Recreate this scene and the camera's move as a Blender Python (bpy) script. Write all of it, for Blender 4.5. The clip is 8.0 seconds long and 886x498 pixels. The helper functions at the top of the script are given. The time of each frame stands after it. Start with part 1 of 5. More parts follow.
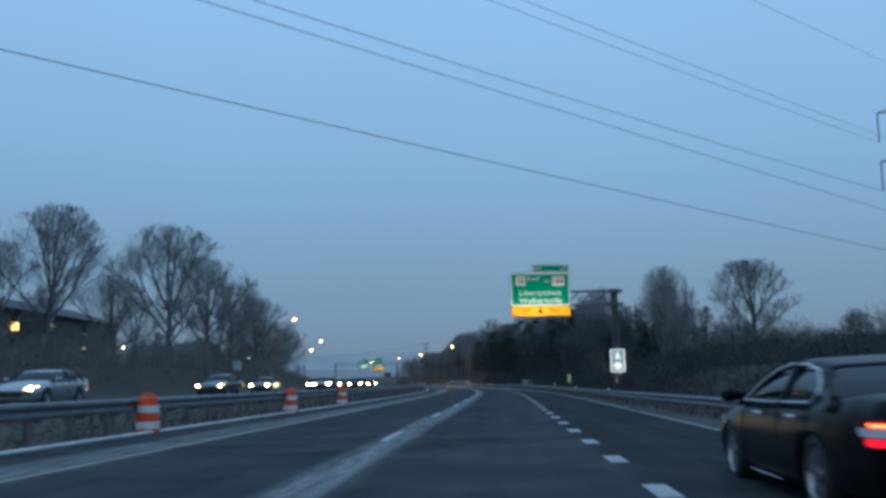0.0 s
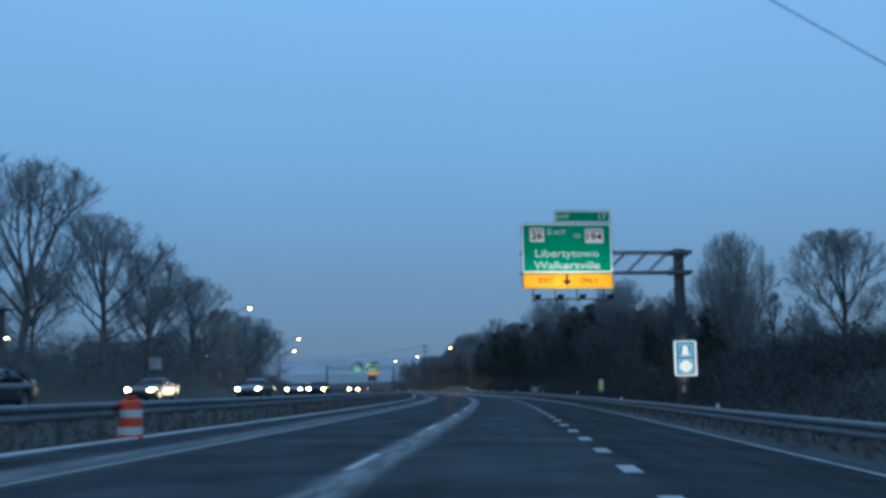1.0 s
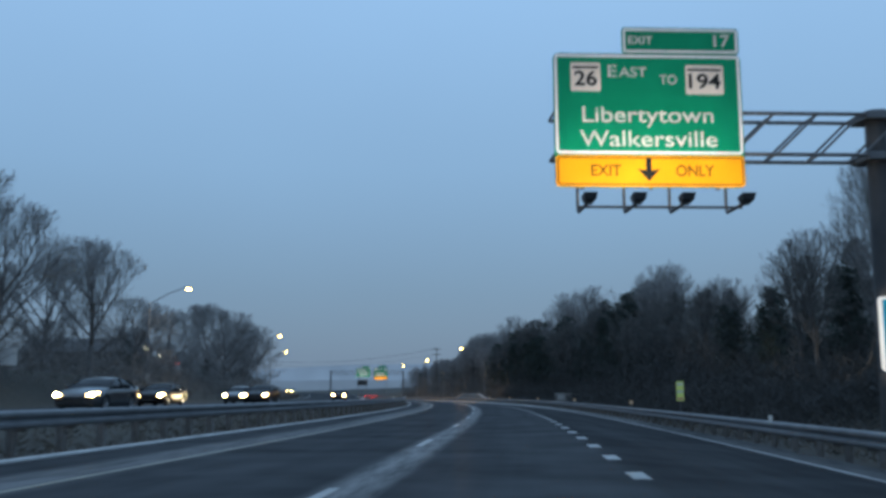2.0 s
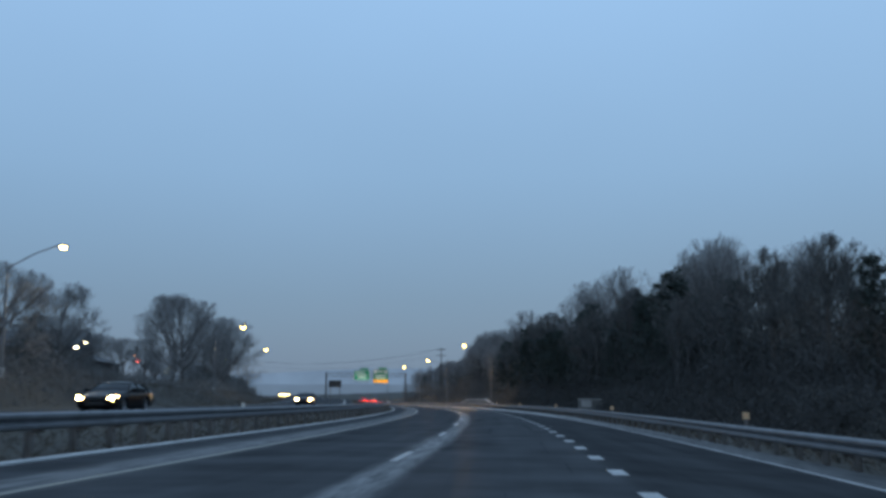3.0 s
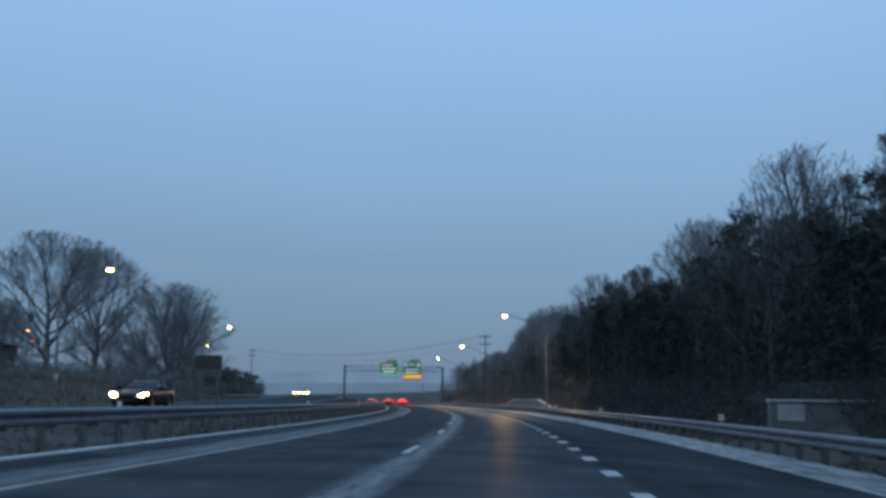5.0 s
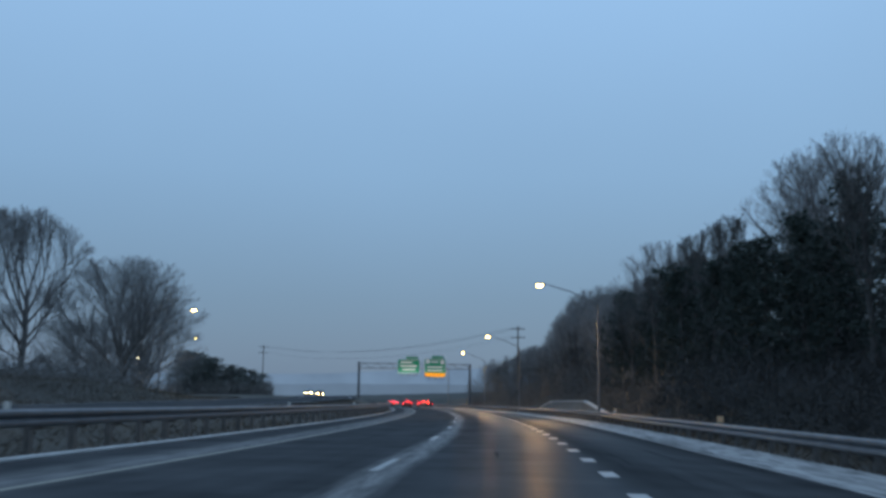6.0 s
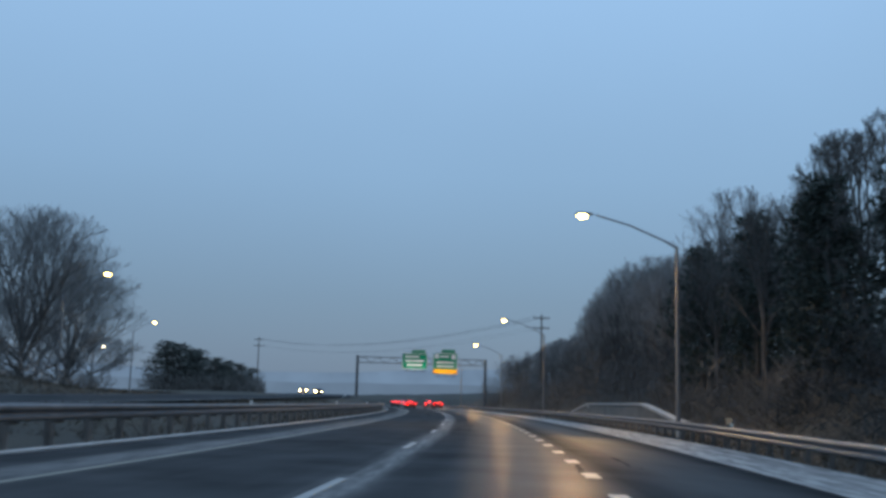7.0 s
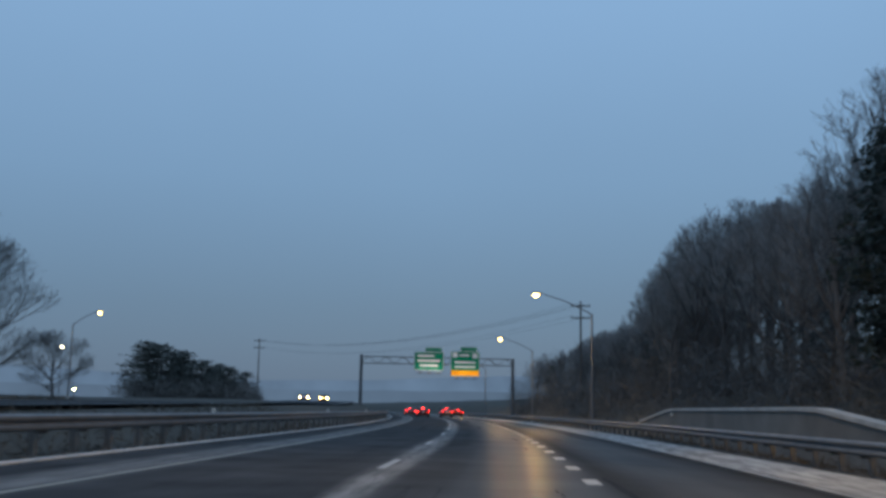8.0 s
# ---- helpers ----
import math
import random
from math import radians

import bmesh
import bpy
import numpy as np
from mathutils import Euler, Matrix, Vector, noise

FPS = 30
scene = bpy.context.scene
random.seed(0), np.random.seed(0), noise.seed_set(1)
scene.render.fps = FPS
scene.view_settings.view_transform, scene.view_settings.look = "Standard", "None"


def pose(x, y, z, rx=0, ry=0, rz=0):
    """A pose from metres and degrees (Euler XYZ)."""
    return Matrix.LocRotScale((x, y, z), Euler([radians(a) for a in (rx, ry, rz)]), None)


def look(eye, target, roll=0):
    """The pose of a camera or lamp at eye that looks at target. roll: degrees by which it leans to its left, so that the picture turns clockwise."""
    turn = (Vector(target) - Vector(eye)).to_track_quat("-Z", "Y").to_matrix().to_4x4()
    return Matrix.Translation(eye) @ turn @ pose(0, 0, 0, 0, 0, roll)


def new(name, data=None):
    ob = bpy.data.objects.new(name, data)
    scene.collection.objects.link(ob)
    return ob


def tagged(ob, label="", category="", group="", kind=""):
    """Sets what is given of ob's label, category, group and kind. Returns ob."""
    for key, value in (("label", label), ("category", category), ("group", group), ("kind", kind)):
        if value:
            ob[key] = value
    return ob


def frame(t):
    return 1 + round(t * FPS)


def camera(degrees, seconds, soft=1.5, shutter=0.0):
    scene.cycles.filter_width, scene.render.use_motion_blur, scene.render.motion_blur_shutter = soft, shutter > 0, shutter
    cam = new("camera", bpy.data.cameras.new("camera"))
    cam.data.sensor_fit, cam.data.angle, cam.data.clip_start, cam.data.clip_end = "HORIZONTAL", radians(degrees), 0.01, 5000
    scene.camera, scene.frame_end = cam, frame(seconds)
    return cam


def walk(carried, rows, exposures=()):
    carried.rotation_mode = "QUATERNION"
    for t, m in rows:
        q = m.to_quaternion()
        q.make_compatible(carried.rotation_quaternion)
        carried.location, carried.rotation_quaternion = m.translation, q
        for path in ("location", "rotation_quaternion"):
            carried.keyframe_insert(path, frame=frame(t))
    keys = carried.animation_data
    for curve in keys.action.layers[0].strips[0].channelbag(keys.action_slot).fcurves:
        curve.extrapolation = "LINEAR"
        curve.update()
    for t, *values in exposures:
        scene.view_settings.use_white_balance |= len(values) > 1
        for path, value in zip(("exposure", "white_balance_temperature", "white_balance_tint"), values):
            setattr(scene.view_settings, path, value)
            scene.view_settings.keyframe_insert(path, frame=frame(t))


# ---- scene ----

# ---------------------------------------------------------------- camera
cam = camera(47.4, 8.0, soft=3.3, shutter=0.2)


def shot(x, y, yaw, pitch, roll):
    """A camera pose from its place, its heading to the left, its upward pitch and its lean, in degrees."""
    p, a = radians(pitch), radians(yaw)
    eye = (x, y, 0.988)
    aim = (x - math.sin(a) * math.cos(p), y + math.cos(a) * math.cos(p), 0.988 + math.sin(p))
    return look(eye, aim, roll)


PATH = [
    (0.0, shot(0.007, -0.355, 3.816, 7.539, -1.288)),
    (0.5, shot(-0.202, 13.559, 3.903, 7.736, -0.717)),
    (1.0, shot(-0.342, 29.156, 4.173, 7.883, -0.648)),
    (1.5, shot(-0.450, 44.342, 4.797, 8.046, -0.503)),
    (3.0, shot(-1.081, 85.884, 6.079, 8.546, -0.030)),
    (3.5, shot(-1.579, 101.097, 6.580, 8.425, 0.247)),
    (4.0, shot(-2.230, 115.337, 7.372, 8.367, 0.409)),
    (4.5, shot(-3.090, 129.673, 8.358, 8.454, 0.555)),
    (6.0, shot(-7.122, 173.170, 11.489, 8.636, 0.653)),
    (6.5, shot(-8.945, 187.489, 12.205, 8.625, 1.137)),
    (7.0, shot(-11.027, 201.904, 12.784, 8.675, 1.486)),
    (7.5, shot(-13.243, 215.694, 13.482, 8.919, 1.302)),
    (8.0, shot(-15.914, 230.851, 14.404, 9.069, 1.053)),
]
walk(cam, PATH, exposures=[(0.0, 0.2, 6400, 7), (0.5, 0.15, 5800, 3), (1.0, 0.02, 5600, 4), (1.5, 0.13, 6300, 8), (3.0, 0.2, 7000, 13), (3.5, 0.18, 6600, 11), (4.5, 0.14, 6600, 11), (6.0, 0.15, 6900, 12), (6.5, 0.17, 7000, 12), (7.2, 0.2, 7100, 13), (7.5, 0.3, 7300, 13), (8.0, -0.18, 6800, 12)])

# ---------------------------------------------------------------- world and sun: overcast dusk
world = bpy.data.worlds.new("dusk_sky")
scene.world = world
world.use_nodes = True
wt = world.node_tree
wt.nodes.clear()
w_out = wt.nodes.new("ShaderNodeOutputWorld")
w_bg = wt.nodes.new("ShaderNodeBackground")
w_sky = wt.nodes.new("ShaderNodeTexSky")
w_sky.sky_type = "NISHITA"
w_sky.sun_disc = False
w_sky.sun_elevation = radians(4)
w_sky.sun_rotation = radians(200)
w_scale = wt.nodes.new("ShaderNodeVectorMath")
w_scale.operation = "SCALE"
w_scale.inputs["Scale"].default_value = 0.10
w_co = wt.nodes.new("ShaderNodeTexCoord")
w_sep = wt.nodes.new("ShaderNodeSeparateXYZ")
w_ramp = wt.nodes.new("ShaderNodeValToRGB")
w_ramp.color_ramp.elements[0].position = 0.0
w_ramp.color_ramp.elements[0].color = (0.128, 0.215, 0.335, 1)
w_ramp.color_ramp.elements[1].position = 1.0
w_ramp.color_ramp.elements[1].color = (0.30, 0.53, 0.87, 1)
for at, col in ((0.10, (0.158, 0.285, 0.455, 1)), (0.22, (0.215, 0.40, 0.65, 1)), (0.38, (0.27, 0.495, 0.81, 1))):
    w_ramp.color_ramp.elements.new(at).color = col
w_noise = wt.nodes.new("ShaderNodeTexNoise")
w_noise.inputs["Scale"].default_value = 1.6
w_noise.inputs["Detail"].default_value = 5
w_cloud = wt.nodes.new("ShaderNodeMapRange")
w_cloud.inputs["To Min"].default_value = 0.90
w_cloud.inputs["To Max"].default_value = 1.10
w_mul = wt.nodes.new("ShaderNodeVectorMath")
w_mul.operation = "SCALE"
w_mix = wt.nodes.new("ShaderNodeMix")
w_mix.data_type = "RGBA"
w_mix.inputs["Factor"].default_value = 0.88
wt.links.new(w_co.outputs["Generated"], w_sep.inputs[0])
wt.links.new(w_sep.outputs["Z"], w_ramp.inputs[0])
wt.links.new(w_co.outputs["Generated"], w_noise.inputs["Vector"])
wt.links.new(w_noise.outputs["Fac"], w_cloud.inputs["Value"])
wt.links.new(w_ramp.outputs[0], w_mul.inputs[0])
wt.links.new(w_cloud.outputs[0], w_mul.inputs["Scale"])
wt.links.new(w_sky.outputs[0], w_scale.inputs[0])
wt.links.new(w_scale.outputs[0], w_mix.inputs["A"])
wt.links.new(w_mul.outputs[0], w_mix.inputs["B"])
wt.links.new(w_mix.outputs["Result"], w_bg.inputs["Color"])
w_bg.inputs["Strength"].default_value = 1.0
wt.links.new(w_bg.outputs[0], w_out.inputs["Surface"])

sun = new("sun", bpy.data.lights.new("sun", "SUN"))
sun.data.energy, sun.data.angle, sun.data.color = 0.15, radians(40), (0.85, 0.92, 1.0)
sun.matrix_world = look((0, 0, 300), (60, 110, 0))

# ---------------------------------------------------------------- the line of the road
# Distance s runs along the middle lane; offset o is metres to the right of that line.
STEP = 0.5
S_AXIS = np.arange(-900.0, 3200.0, STEP)


def bend(s):
    q = np.clip(s, -20, 240) / 100
    k = -0.000715 + 0.002255 * q - 0.000668 * q * q
    k = np.where(s > 420, 0.0004, k)
    return np.where((s > 800) | (s < -60), 0.0, k)


_k = bend(S_AXIS)
_zero = int(np.argmin(abs(S_AXIS)))
HEAD = np.concatenate([[0], np.cumsum((_k[1:] + _k[:-1]) / 2 * STEP)])
HEAD += 0.01908 - HEAD[_zero]
_mid = (HEAD[1:] + HEAD[:-1]) / 2
LINE_X = np.concatenate([[0], np.cumsum(-np.sin(_mid) * STEP)])
LINE_Y = np.concatenate([[0], np.cumsum(np.cos(_mid) * STEP)])
LINE_X -= LINE_X[_zero]
LINE_Y -= LINE_Y[_zero]


def heading(s):
    return float(np.interp(s, S_AXIS, HEAD))


def spot(s, o, z=0.0):
    """The place at distance s, offset o and height z."""
    h = heading(s)
    return Vector((np.interp(s, S_AXIS, LINE_X) + o * math.cos(h), np.interp(s, S_AXIS, LINE_Y) + o * math.sin(h), z))


def along(s, o, z=0.0, turn=0.0):
    """A pose at that place whose y axis runs along the road."""
    return Matrix.Translation(spot(s, o, z)) @ pose(0, 0, 0, 0, 0, math.degrees(heading(s)) + turn)


def smooth(a, b, x):
    q = min(max((x - a) / (b - a), 0.0), 1.0)
    return q * q * (3 - 2 * q)


def far_road_z(s):
    """Height of the opposite carriageway."""
    return 0.45 + 0.9 * smooth(190, 330, s) + 0.9 * smooth(335, 430, s)


def widen(s):
    """Extra width of the right shoulder."""
    return 1.0 * smooth(205, 248, s)


def edge(s):
    """Offset of the right-hand edge of the paving."""
    return float(np.interp(s, (10, 30, 54, 110, 139, 154, 214, 241, 258), (6.43, 6.33, 5.86, 5.83, 5.86, 6.0, 6.44, 6.42, 6.68)))


def rail_o(s):
    """Offset of the verge rail."""
    return float(np.interp(s, (10, 30, 54, 110, 139, 154, 205), (6.7, 6.6, 6.12, 6.10, 6.14, 6.28, 6.66))) + widen(s)


def rail_z(s):
    """Foot of the verge rail."""
    return float(np.interp(s, (30, 54, 110, 139, 154, 205), (-0.44, -0.465, -0.475, -0.42, -0.40, -0.37))) - 0.04 * widen(s) + 0.12 * smooth(215, 250, s)


def road_z(o, s=0.0):
    """Cross fall of the carriageway, easing off further along, with a shoulder that rises a little."""
    if o <= 1.4:
        return 0.0
    ease = 1.0 - 0.40 * smooth(198, 245, s)
    if o <= 5.05:
        return -0.07 * ease * (o - 1.4)
    return -0.2555 * ease + 0.075 * (min(o, 6.45) - 5.05) * smooth(60, 150, s)


def ground_z(s, o):
    """Height of the land."""
    wob = noise.noise(Vector((s * 0.03, o * 0.05, 3.1)))
    if -8.2 <= o <= 6.45 + widen(s):
        return road_z(min(o, 6.3), s) - 0.25
    if o > 6.3:
        base = -0.36 + 2.6 * smooth(9.5, 16, o) * (0.75 + 0.25 * smooth(120, 240, s)) + (2.5 + 4.0 * smooth(160, 200, s) * (1 - smooth(300, 350, s))) * smooth(18, 42, o) + 7 * smooth(60, 400, o)
        return base + wob * 0.35 * smooth(8, 14, o)
    f = far_road_z(s)
    if o > -13.6:
        return -0.06 + (f - 0.05) * smooth(-9.0, -13.4, o)
    if o >= -26.4:
        return f - 0.25
    fade = 1 - smooth(255, 296, s)
    rise = (2.4 - 0.9 * smooth(160, 260, s)) * fade
    return f - 0.1 + rise * smooth(-26.6, -32, o) + 1.5 * fade * smooth(-34, -60, o) + 9 * smooth(-90, -420, o) + wob * 0.5 * smooth(-28, -36, o)


# ---------------------------------------------------------------- mesh tools
class Build:
    """Collects vertices and faces of one mesh."""

    def __init__(self):
        self.v, self.f = [], []

    def quad(self, a, b, c, d):
        n = len(self.v)
        self.v += [tuple(a), tuple(b), tuple(c), tuple(d)]
        self.f.append((n, n + 1, n + 2, n + 3))

    def box(self, x0, y0, z0, x1, y1, z1, m=None, bevel=0.0):
        """A box with its upright and top edges cut off by bevel."""
        n = len(self.v)
        b = bevel
        rings = [(z0, 0.0), (z1 - b, 0.0), (z1, b)] if b else [(z0, 0.0), (z1, 0.0)]
        count = 8 if b else 4
        for z, i in rings:
            if b:
                loop = [(x0 + b + i, y0 + i), (x1 - b - i, y0 + i), (x1 - i, y0 + b + i), (x1 - i, y1 - b - i),
                        (x1 - b - i, y1 - i), (x0 + b + i, y1 - i), (x0 + i, y1 - b - i), (x0 + i, y0 + b + i)]
            else:
                loop = [(x0, y0), (x1, y0), (x1, y1), (x0, y1)]
            for x, y in loop:
                p = Vector((x, y, z))
                self.v.append(tuple(m @ p if m else p))
        for r in range(len(rings) - 1):
            for i in range(count):
                j = (i + 1) % count
                self.f.append((n + r * count + i, n + r * count + j, n + (r + 1) * count + j, n + (r + 1) * count + i))
        self.f.append(tuple(n + i for i in reversed(range(count))))
        self.f.append(tuple(n + (len(rings) - 1) * count + i for i in range(count)))
        return self

    def tube(self, points, radii, sides=6, caps=True):
        points = [Vector(p) for p in points]
        if not hasattr(radii, "__len__"):
            radii = [radii] * len(points)
        n = len(self.v)
        up = None
        for i, p in enumerate(points):
            d = points[min(i + 1, len(points) - 1)] - points[max(i - 1, 0)]
            d = d.normalized() if d.length > 1e-9 else Vector((0, 0, 1))
            if up is None:
                up = d.orthogonal().normalized()
            side = d.cross(up)
            side = side.normalized() if side.length > 1e-6 else d.orthogonal().normalized()
            up = side.cross(d).normalized()
            for k in range(sides):
                a = 2 * math.pi * k / sides
                self.v.append(tuple(p + (side * math.cos(a) + up * math.sin(a)) * radii[i]))
        for i in range(len(points) - 1):
            for k in range(sides):
                l = (k + 1) % sides
                self.f.append((n + i * sides + k, n + i * sides + l, n + (i + 1) * sides + l, n + (i + 1) * sides + k))
        if caps:
            self.f.append(tuple(n + k for k in reversed(range(sides))))
            self.f.append(tuple(n + (len(points) - 1) * sides + k for k in range(sides)))
        return self

    def loft(self, rings, closed=True, caps=True):
        n, c = len(self.v), len(rings[0])
        for ring in rings:
            self.v += [tuple(p) for p in ring]
        for i in range(len(rings) - 1):
            for k in range(c if closed else c - 1):
                l = (k + 1) % c
                self.f.append((n + i * c + k, n + i * c + l, n + (i + 1) * c + l, n + (i + 1) * c + k))
        if caps:
            self.f.append(tuple(n + k for k in reversed(range(c))))
            self.f.append(tuple(n + (len(rings) - 1) * c + k for k in range(c)))
        return self

    def disc(self, centre, axis, radius, depth, sides=20):
        c, a = Vector(centre), Vector(axis).normalized()
        return self.tube([c - a * depth / 2, c + a * depth / 2], radius, sides)

    def mesh(self, name, shade=False):
        me = bpy.data.meshes.new(name)
        me.from_pydata(self.v, [], self.f)
        me.validate()
        if shade:
            me.shade_smooth()
        me.update()
        return me


def part(name, build, material, parent=None, label="", shade=False):
    me = build if isinstance(build, bpy.types.Mesh) else build.mesh(name, shade)
    if material and not me.materials:
        me.materials.append(material)
    ob = new(name, me)
    if parent:
        ob.parent = parent
    if label:
        tagged(ob, label)
    return ob


def thing(name, label, category, group="", kind="", m=None):
    ob = tagged(new(name), label, category, group, kind)
    ob.empty_display_size = 0.2
    if m is not None:
        ob.matrix_basis = m
    return ob


def plain(name, build, material, label, category, kind="", m=None, shade=False):
    ob = part(name, build, material, None, "", shade)
    if m is not None:
        ob.matrix_basis = m
    return tagged(ob, label, category, "", kind)


# ---------------------------------------------------------------- materials
def nodes_of(name):
    mat = bpy.data.materials.new(name)
    mat.use_nodes = True
    nt = mat.node_tree
    return mat, nt, nt.nodes["Principled BSDF"]


def surface(name, low, high, rough=(0.5, 0.7), metal=0.0, scale=3.0, fine=40.0, bump=0.15, coat=0.0, per_piece=0.0, dist=0.01, spec=0.5):
    """A material with two scales of variation between two colours."""
    mat, nt, bsdf = nodes_of(name)
    co = nt.nodes.new("ShaderNodeTexCoord")
    big = nt.nodes.new("ShaderNodeTexNoise")
    big.inputs["Scale"].default_value, big.inputs["Detail"].default_value = scale, 6
    small = nt.nodes.new("ShaderNodeTexNoise")
    small.inputs["Scale"].default_value, small.inputs["Detail"].default_value = fine, 4
    nt.links.new(co.outputs["Object"], big.inputs["Vector"])
    nt.links.new(co.outputs["Object"], small.inputs["Vector"])
    add = nt.nodes.new("ShaderNodeMath")
    add.operation = "MULTIPLY_ADD"
    add.inputs[1].default_value = 0.35
    half = nt.nodes.new("ShaderNodeMath")
    half.operation = "MULTIPLY"
    half.inputs[1].default_value = 0.65
    nt.links.new(big.outputs["Fac"], half.inputs[0])
    nt.links.new(small.outputs["Fac"], add.inputs[0])
    nt.links.new(half.outputs[0], add.inputs[2])
    last = add.outputs[0]
    if per_piece:
        info = nt.nodes.new("ShaderNodeObjectInfo")
        vary = nt.nodes.new("ShaderNodeMath")
        vary.operation = "MULTIPLY_ADD"
        vary.inputs[1].default_value = per_piece
        nt.links.new(info.outputs["Random"], vary.inputs[0])
        nt.links.new(last, vary.inputs[2])
        last = vary.outputs[0]
    ramp = nt.nodes.new("ShaderNodeValToRGB")
    ramp.color_ramp.elements[0].position, ramp.color_ramp.elements[0].color = 0.32, (*low, 1)
    ramp.color_ramp.elements[1].position, ramp.color_ramp.elements[1].color = 0.68, (*high, 1)
    nt.links.new(last, ramp.inputs[0])
    nt.links.new(ramp.outputs[0], bsdf.inputs["Base Color"])
    rr = nt.nodes.new("ShaderNodeMapRange")
    rr.inputs["To Min"].default_value, rr.inputs["To Max"].default_value = rough
    nt.links.new(big.outputs["Fac"], rr.inputs["Value"])
    nt.links.new(rr.outputs[0], bsdf.inputs["Roughness"])
    bsdf.inputs["Metallic"].default_value = metal
    bsdf.inputs["Coat Weight"].default_value = coat
    bsdf.inputs["Specular IOR Level"].default_value = spec
    bsdf.inputs["Coat Roughness"].default_value = 0.06
    if bump:
        bp = nt.nodes.new("ShaderNodeBump")
        bp.inputs["Strength"].default_value, bp.inputs["Distance"].default_value = bump, dist
        nt.links.new(small.outputs["Fac"], bp.inputs["Height"])
        nt.links.new(bp.outputs[0], bsdf.inputs["Normal"])
    return mat


def glow(name, colour, strength):
    mat, nt, bsdf = nodes_of(name)
    bsdf.inputs["Base Color"].default_value = (*[min(1, c) for c in colour], 1)
    bsdf.inputs["Emission Color"].default_value = (*colour, 1)
    bsdf.inputs["Emission Strength"].default_value = strength
    bsdf.inputs["Roughness"].default_value = 0.2
    return mat


def road_material():
    """Wet asphalt, with pale worn seams and salt stains along the joints. Its map holds offset and distance."""
    mat, nt, bsdf = nodes_of("wet_asphalt")
    uv = nt.nodes.new("ShaderNodeUVMap")
    uv.uv_map = "line"
    sep = nt.nodes.new("ShaderNodeSeparateXYZ")
    nt.links.new(uv.outputs[0], sep.inputs[0])
    co = nt.nodes.new("ShaderNodeTexCoord")
    # streaks drawn out along the road
    stretch = nt.nodes.new("ShaderNodeCombineXYZ")
    sx = nt.nodes.new("ShaderNodeMath")
    sx.operation = "MULTIPLY"
    sx.inputs[1].default_value = 2.2
    sy = nt.nodes.new("ShaderNodeMath")
    sy.operation = "MULTIPLY"
    sy.inputs[1].default_value = 0.06
    nt.links.new(sep.outputs["X"], sx.inputs[0])
    nt.links.new(sep.outputs["Y"], sy.inputs[0])
    nt.links.new(sx.outputs[0], stretch.inputs[0])
    nt.links.new(sy.outputs[0], stretch.inputs[1])
    streak = nt.nodes.new("ShaderNodeTexNoise")
    streak.inputs["Scale"].default_value, streak.inputs["Detail"].default_value = 1.0, 5
    nt.links.new(stretch.outputs[0], streak.inputs["Vector"])
    blot = nt.nodes.new("ShaderNodeTexNoise")
    blot.inputs["Scale"].default_value, blot.inputs["Detail"].default_value = 0.5, 6
    grain = nt.nodes.new("ShaderNodeTexNoise")
    grain.inputs["Scale"].default_value, grain.inputs["Detail"].default_value = 60, 3
    nt.links.new(co.outputs["Object"], blot.inputs["Vector"])
    nt.links.new(co.outputs["Object"], grain.inputs["Vector"])
    # offset, wavering a little
    wave = nt.nodes.new("ShaderNodeMath")
    wave.operation = "MULTIPLY_ADD"
    wave.inputs[1].default_value = 0.55
    nt.links.new(streak.outputs["Fac"], wave.inputs[0])
    nt.links.new(sep.outputs["X"], wave.inputs[2])
    total = None
    for centre, half, level in ((-1.60, 0.36, 0.42), (-5.78, 0.66, 0.30), (6.05, 0.66, 0.78)):
        sub = nt.nodes.new("ShaderNodeMath")
        sub.operation = "SUBTRACT"
        sub.inputs[1].default_value = centre
        nt.links.new(wave.outputs[0], sub.inputs[0])
        ab = nt.nodes.new("ShaderNodeMath")
        ab.operation = "ABSOLUTE"
        nt.links.new(sub.outputs[0], ab.inputs[0])
        mr = nt.nodes.new("ShaderNodeMapRange")
        mr.interpolation_type = "SMOOTHSTEP"
        mr.inputs["From Min"].default_value, mr.inputs["From Max"].default_value = half * (0.8 if centre > 0 else 0.25), half * (1.1 if centre > 0 else 1.3)
        mr.inputs["To Min"].default_value, mr.inputs["To Max"].default_value = level, 0.0
        nt.links.new(ab.outputs[0], mr.inputs["Value"])
        if centre > 0:
            # the shoulder's salt stain begins part of the way along
            grow = nt.nodes.new("ShaderNodeMapRange")
            grow.inputs["From Min"].default_value, grow.inputs["From Max"].default_value = 100, 192
            grow.inputs["To Min"].default_value, grow.inputs["To Max"].default_value = 0.14, level
            nt.links.new(sep.outputs["Y"], grow.inputs["Value"])
            nt.links.new(grow.outputs[0], mr.inputs["To Min"])
        if total is None:
            total = mr.outputs[0]
        else:
            ad = nt.nodes.new("ShaderNodeMath")
            ad.operation = "ADD"
            ad.use_clamp = True
            nt.links.new(total, ad.inputs[0])
            nt.links.new(mr.outputs[0], ad.inputs[1])
            total = ad.outputs[0]
    patch = nt.nodes.new("ShaderNodeMapRange")
    patch.inputs["From Min"].default_value, patch.inputs["From Max"].default_value = 0.25, 0.6
    patch.inputs["To Min"].default_value, patch.inputs["To Max"].default_value = 0.55, 1.0
    nt.links.new(streak.outputs["Fac"], patch.inputs["Value"])
    # ragged patches a few feet long
    ragged = nt.nodes.new("ShaderNodeVectorMath")
